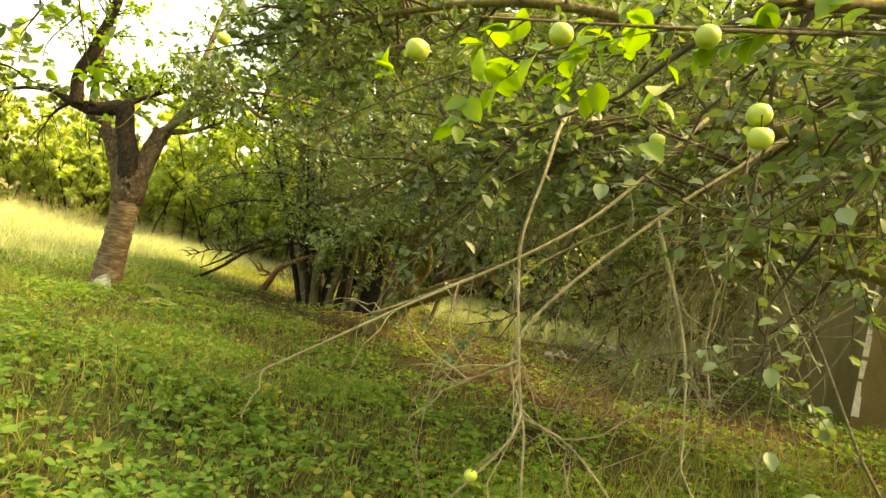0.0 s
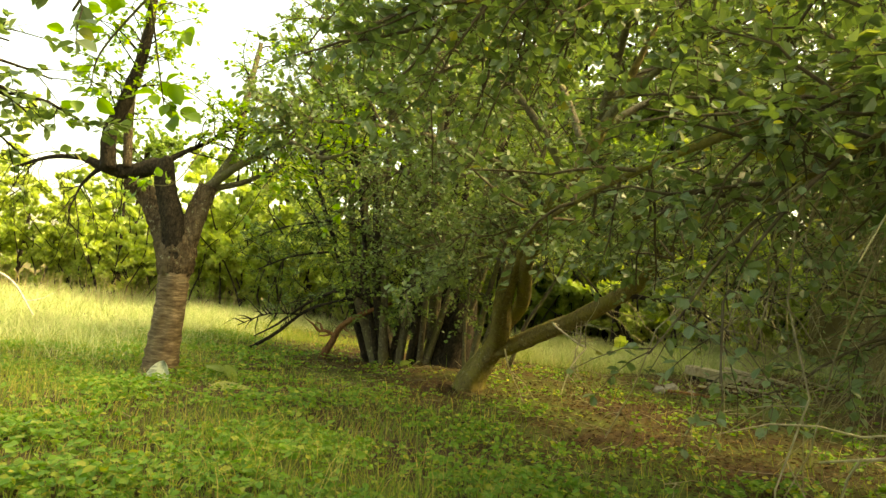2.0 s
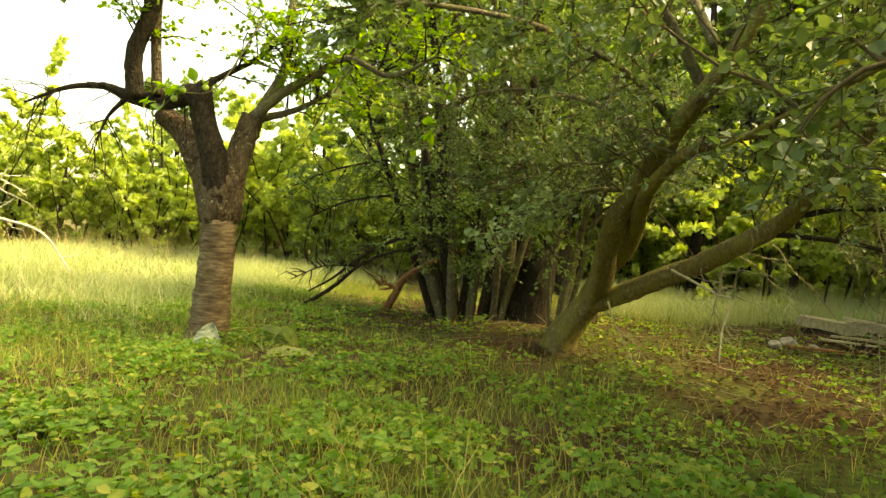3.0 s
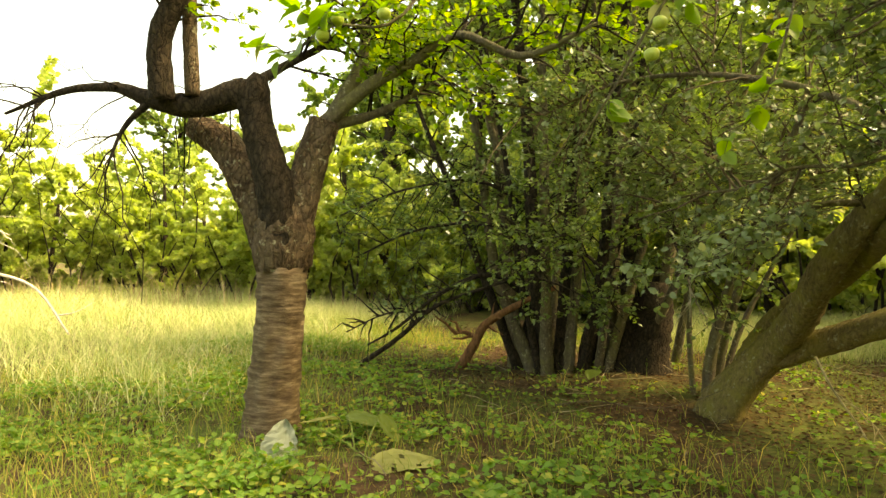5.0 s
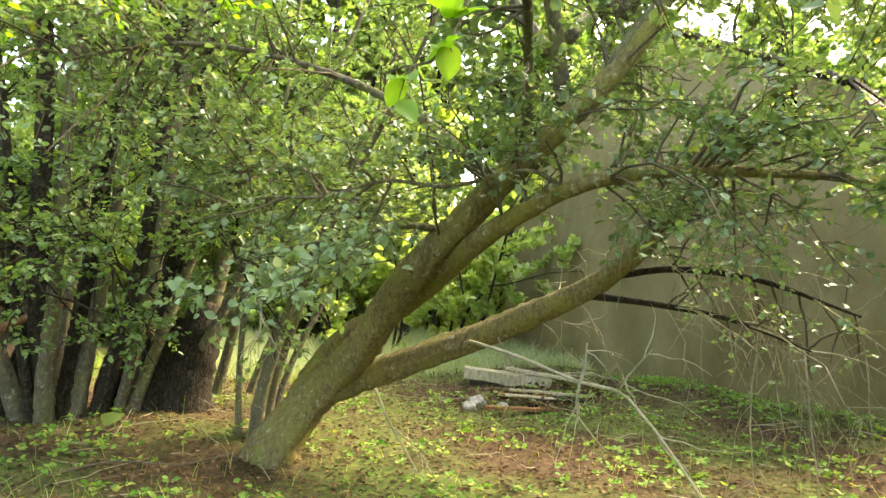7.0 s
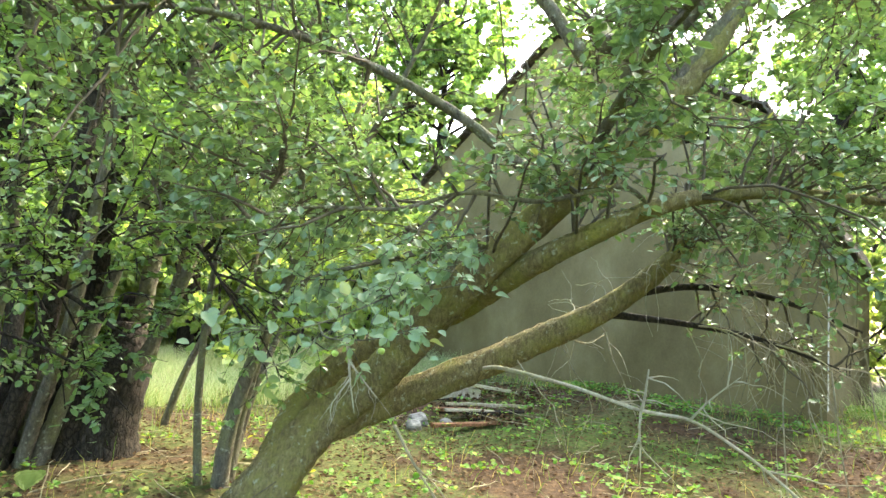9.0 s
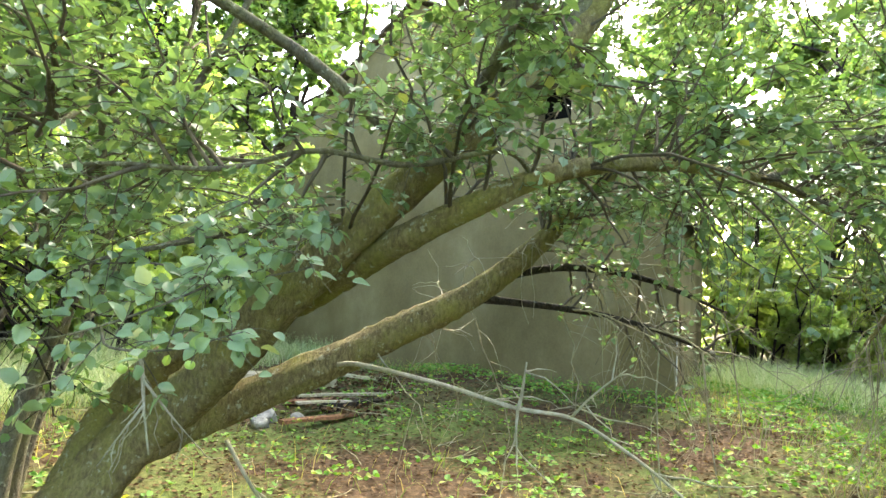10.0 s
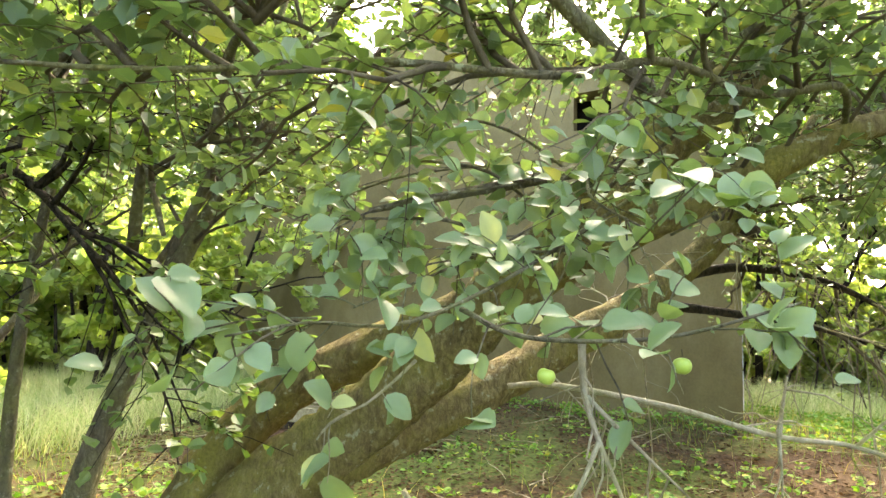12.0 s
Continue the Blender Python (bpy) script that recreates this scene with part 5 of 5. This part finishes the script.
SPRAY_DULL, SPRAY_FRESH, YELLOWING = leaf_meshes(LEAF_SPRAY), leaf_meshes(LEAF_FRESH), leaf_meshes(BURDOCK_YELLOW)


def apple_mesh():
    V, F, n, m = [], [], 14, 10
    for i in range(m):
        a = math.pi * (0.02 + 0.96 * i / (m - 1))
        r = math.sin(a) ** 0.85 * (1 + 0.06 * math.cos(a))
        z = math.cos(a) * 0.9 - 0.28 * math.exp(-((r / 0.28) ** 2)) * (1 if a < 1.5 else -0.6)
        for j in range(n):
            b = 2 * math.pi * j / n
            V.append((r * math.cos(b) * (1 + 0.03 * math.cos(5 * b)), r * math.sin(b), z))
    for i in range(m - 1):
        for j in range(n):
            F.append((i * n + j, i * n + (j + 1) % n, (i + 1) * n + (j + 1) % n, (i + 1) * n + j))
    return quads("apple", V, F, APPLE, True)


APPLE_MESH = apple_mesh()
STALK_MESH = quads("stalk", *tube([(0, 0, 0.6), (0.05, 0, 1.1), (0.1, 0.05, 1.8)], (0.07, 0.05, 0.06), 5, 0.05), BARK_TWIG, True)


def apple(x, y, z, r, turn=0):
    t = thing("apple", "small unripe green apple hanging from a twig", "apple", "unripe apples", at=(x, y, z))
    for name, me in (("fruit", APPLE_MESH), ("stalk", STALK_MESH)):
        ob = piece(name, me, t)
        ob.matrix_basis = pose(0, 0, 0, 8 * math.sin(turn), 10, turn * 50) @ Matrix.Scale(r, 4)


def spray(name, label, lines, count, size, meshes, seed, twigs=6, tlen=(0.1, 0.3), bark=BARK_GREY, odd=0.04, r=0.006):
    """A leafy branch: bent twigs and single leaves, each a part of its own."""
    rng = np.random.default_rng(seed)
    t = thing(name, label, "branch", at=lines[0][0])
    P = np.concatenate([limb_lines(p) for p in lines])
    piece("twig", quads("twig", *joined([tube(p, np.linspace(r, r * 0.4, len(p)), 6, 0.15, seed, 0.04) for p in lines]), bark, True), t)
    S, D = spawn(rng, P, twigs, 0.1, 1.0, 0.9, 0.0, 0.4)
    tw = grow(rng, S, D, rng.uniform(*tlen, len(S)), 5, 0.2, 0.08)
    piece("shoots", quads("shoots", *rods(tw, r * 0.4, r * 0.2, 4), bark, True), t, "", "stuff")
    per = max(1, count // len(tw))
    S, D = spawn(rng, tw, per, 0.15, 1.0, 0.9, 0.0, 0.5)
    for s, d in zip(S, D):
        d = Vector(d) + Vector((0, 0, -0.1))
        up = Vector(rng.normal(0, 0.35, 3)) + Vector((-0.45, -0.3, 0.8))
        d.normalize()
        x = d.cross(up).normalized()
        m = Matrix((x, d, x.cross(d))).transposed().to_4x4()
        k = size * rng.uniform(0.6, 1.2)
        me = (YELLOWING if rng.random() < odd else meshes)[int(rng.integers(4))]
        ob = piece("leaf", me, t)
        ob.matrix_basis = Matrix.Translation(Vector(s) - t.location) @ m @ Matrix.Scale(k, 4)
    return t


HANG = "leafy apple branch hanging beside the path"
spray("apple_branch", "leafy fruit branch with oval leaves before the trunk", [[(1.98, 5.04, 1.86), (1.46, 5.22, 1.56), (1.09, 5.3, 1.42), (0.92, 5.4, 1.41), (0.85, 5.53, 1.38)], [(1.2, 5.25, 1.45), (1.15, 5.09, 1.4), (1.22, 4.86, 1.41), (1.33, 4.65, 1.48)],
      [(2.23, 5.18, 1.99), (1.68, 5.37, 1.82), (1.37, 5.54, 1.72), (1.21, 5.65, 1.61)], [(1.9, 5.2, 1.9), (1.6, 5.1, 1.75), (1.5, 4.95, 1.65)]], 260, 0.066, SPRAY_DULL, 111, 14, (0.08, 0.26))
spray("apple_branch", "leafy fruit branch with oval leaves before the trunk", [[(2.3, 5.25, 2.05), (1.9, 5.5, 1.95), (1.6, 5.7, 1.85), (1.4, 5.9, 1.7)], [(2.1, 5.3, 1.9), (1.7, 5.3, 1.7), (1.45, 5.45, 1.55), (1.3, 5.6, 1.45)], [(2.3, 5.2, 1.95), (1.9, 5.0, 1.85), (1.65, 4.8, 1.75)]], 280, 0.064, SPRAY_DULL, 112, 16, (0.1, 0.3))
spray("apple_branch", "layered leafy fruit branch before the barn wall", [[(2.13, 5.35, 1.98), (1.84, 5.44, 2.04), (1.65, 5.58, 2.04), (1.5, 5.76, 1.98)], [(1.93, 5.35, 1.78), (1.65, 5.42, 1.86), (1.49, 5.59, 1.87), (1.4, 5.75, 1.9)], [(1.81, 5.41, 1.61), (1.55, 5.44, 1.69), (1.42, 5.57, 1.69), (1.28, 5.71, 1.67)], [(2.06, 5.14, 1.72), (1.74, 5.21, 1.64), (1.56, 5.34, 1.61), (1.38, 5.47, 1.56)]], 260, 0.07, SPRAY_DULL, 131, 13, (0.08, 0.24))
spray("apple_branch", "small leafy shoot with large oval leaves", [[(1.43, 4.96, 1.6), (1.34, 4.89, 1.64), (1.32, 4.82, 1.7), (1.28, 4.78, 1.72)], [(1.41, 4.88, 1.62), (1.33, 4.8, 1.64), (1.3, 4.76, 1.65)]], 9, 0.085, SPRAY_DULL, 133, 2, (0.05, 0.1), r=0.003)
spray("apple_branch", "thin leafy shoot with large oval leaves", [[(1.08, 5.52, 1.42), (0.97, 5.61, 1.41), (0.88, 5.67, 1.38), (0.81, 5.7, 1.4)], [(0.89, 5.65, 1.37), (0.83, 5.65, 1.43), (0.79, 5.65, 1.46)]], 16, 0.09, SPRAY_DULL, 135, 3, (0.05, 0.12), odd=0.1, r=0.003)
spray("apple_branch", "low leafy shoot on a pale bare twig", [[(1.23, 5.37, 1.34), (1.16, 5.4, 1.28), (1.09, 5.43, 1.24), (1.02, 5.46, 1.27)], [(1.09, 5.43, 1.24), (1.04, 5.44, 1.22), (1.03, 5.46, 1.19)]], 11, 0.075, SPRAY_DULL, 137, 2, (0.05, 0.1), DEAD, 0.15, r=0.004)
dead_branch("hanging_dead_twig", "bare grey twig hanging below the leafy branch", [([(1.2, 5.0, 1.4), (1.22, 5.0, 1.3), (1.21, 4.96, 1.2), (1.2, 4.9, 1.08)], 0.008), ([(1.22, 5.0, 1.3), (1.26, 4.9, 1.2), (1.3, 4.82, 1.12)], 0.005), ([(1.21, 4.97, 1.22), (1.15, 5.0, 1.12), (1.12, 5.05, 1.03)], 0.005)], DEAD, 5, 113, (0.06, 0.2), -0.4)
spray("apple_branch", HANG, [[(5.6, -2.5, 2.5), (5.25, -2.55, 2.36), (4.6, -2.74, 2.2), (4.28, -2.68, 2.12), (3.93, -2.53, 2.02), (3.57, -2.37, 1.85)], [(5.0, -2.6, 2.3), (4.5, -2.9, 2.12), (4.1, -3.05, 2.02)]], 110, 0.07, SPRAY_FRESH, 115, 9, (0.1, 0.3))
spray("apple_branch", HANG, [[(5.8, -2.3, 1.95), (5.49, -2.31, 1.88), (4.85, -2.4, 1.81), (4.51, -2.44, 1.91)], [(5.6, -2.6, 0.9), (5.29, -2.53, 1.17), (5.05, -2.47, 1.58), (4.96, -2.48, 1.41)]], 70, 0.05, SPRAY_DULL, 117, 8, (0.15, 0.45))
dead_branch("drooping_bare_twig", "bare lichened twig drooping in front of the path", [([(4.45, -0.75, 2.42), (4.4, -1.3, 2.36), (4.33, -1.7, 2.18), (4.3, -1.92, 1.92), (4.27, -2.07, 1.63), (4.34, -2.26, 1.27), (4.37, -2.35, 1.08), (4.23, -2.47, 0.88)], 0.009), ([(4.34, -2.26, 1.27), (4.1, -2.2, 1.1)], 0.006), ([(4.36, -2.33, 1.12), (4.55, -2.3, 1.05), (4.75, -2.33, 0.85), (4.85, -2.4, 0.6)], 0.005)], DEAD, 5, 119, (0.1, 0.35), -0.2)
spray("apple_branch", HANG, [[(0.07, 1.97, 2.7), (-0.11, 1.77, 2.2), (-0.3, 1.66, 2.13), (-0.47, 1.66, 1.98)]], 34, 0.075, SPRAY_FRESH, 121, 6, (0.06, 0.16))
spray("apple_branch", HANG, [[(0.9, 1.99, 2.7), (0.61, 1.89, 2.22), (0.49, 1.89, 2.0), (0.38, 1.88, 1.82)]], 22, 0.07, SPRAY_FRESH, 123, 5, (0.05, 0.14))
spray("apple_branch", HANG, [[(1.22, 2.6, 2.7), (1.07, 2.58, 2.12), (0.9, 2.55, 1.98)]], 20, 0.085, SPRAY_FRESH, 125, 5, (0.05, 0.14))
spray("apple_branch", HANG, [[(1.5, -1.12, 2.78), (1.35, -0.75, 2.45), (1.2, -0.4, 2.2)], [(1.4, -0.85, 2.55), (1.0, -0.6, 2.4), (0.8, -0.4, 2.3)]], 60, 0.085, SPRAY_FRESH, 129, 7, (0.08, 0.22))
spray("apple_branch", HANG, [[(1.96, -1.62, 3.1), (1.94, -1.9, 2.6), (1.95, -1.98, 2.12), (1.86, -2.0, 1.98)]], 24, 0.08, SPRAY_DULL, 127, 5, (0.06, 0.16))
for n, p in enumerate(((4.01, -3.07, 1.93, 0.024), (4.28, -3.08, 2.0, 0.024), (4.55, -3.05, 2.05, 0.024), (4.66, -3.08, 1.91, 0.023), (4.66, -3.11, 1.86, 0.023), (4.56, -2.64, 1.94, 0.02), (4.27, -2.56, 0.98, 0.018),
                       (3.34, -2.61, 2.02, 0.02), (-0.15, 1.71, 2.18, 0.02), (-0.27, 1.66, 2.15, 0.02), (-0.29, 1.61, 2.09, 0.019), (0.59, 1.89, 2.09, 0.022), (0.61, 1.89, 2.18, 0.022), (1.94, -2.08, 1.93, 0.024),
                       (1.18, 5.06, 1.33, 0.017), (1.28, 4.84, 1.36, 0.017))):
    apple(*p, n)
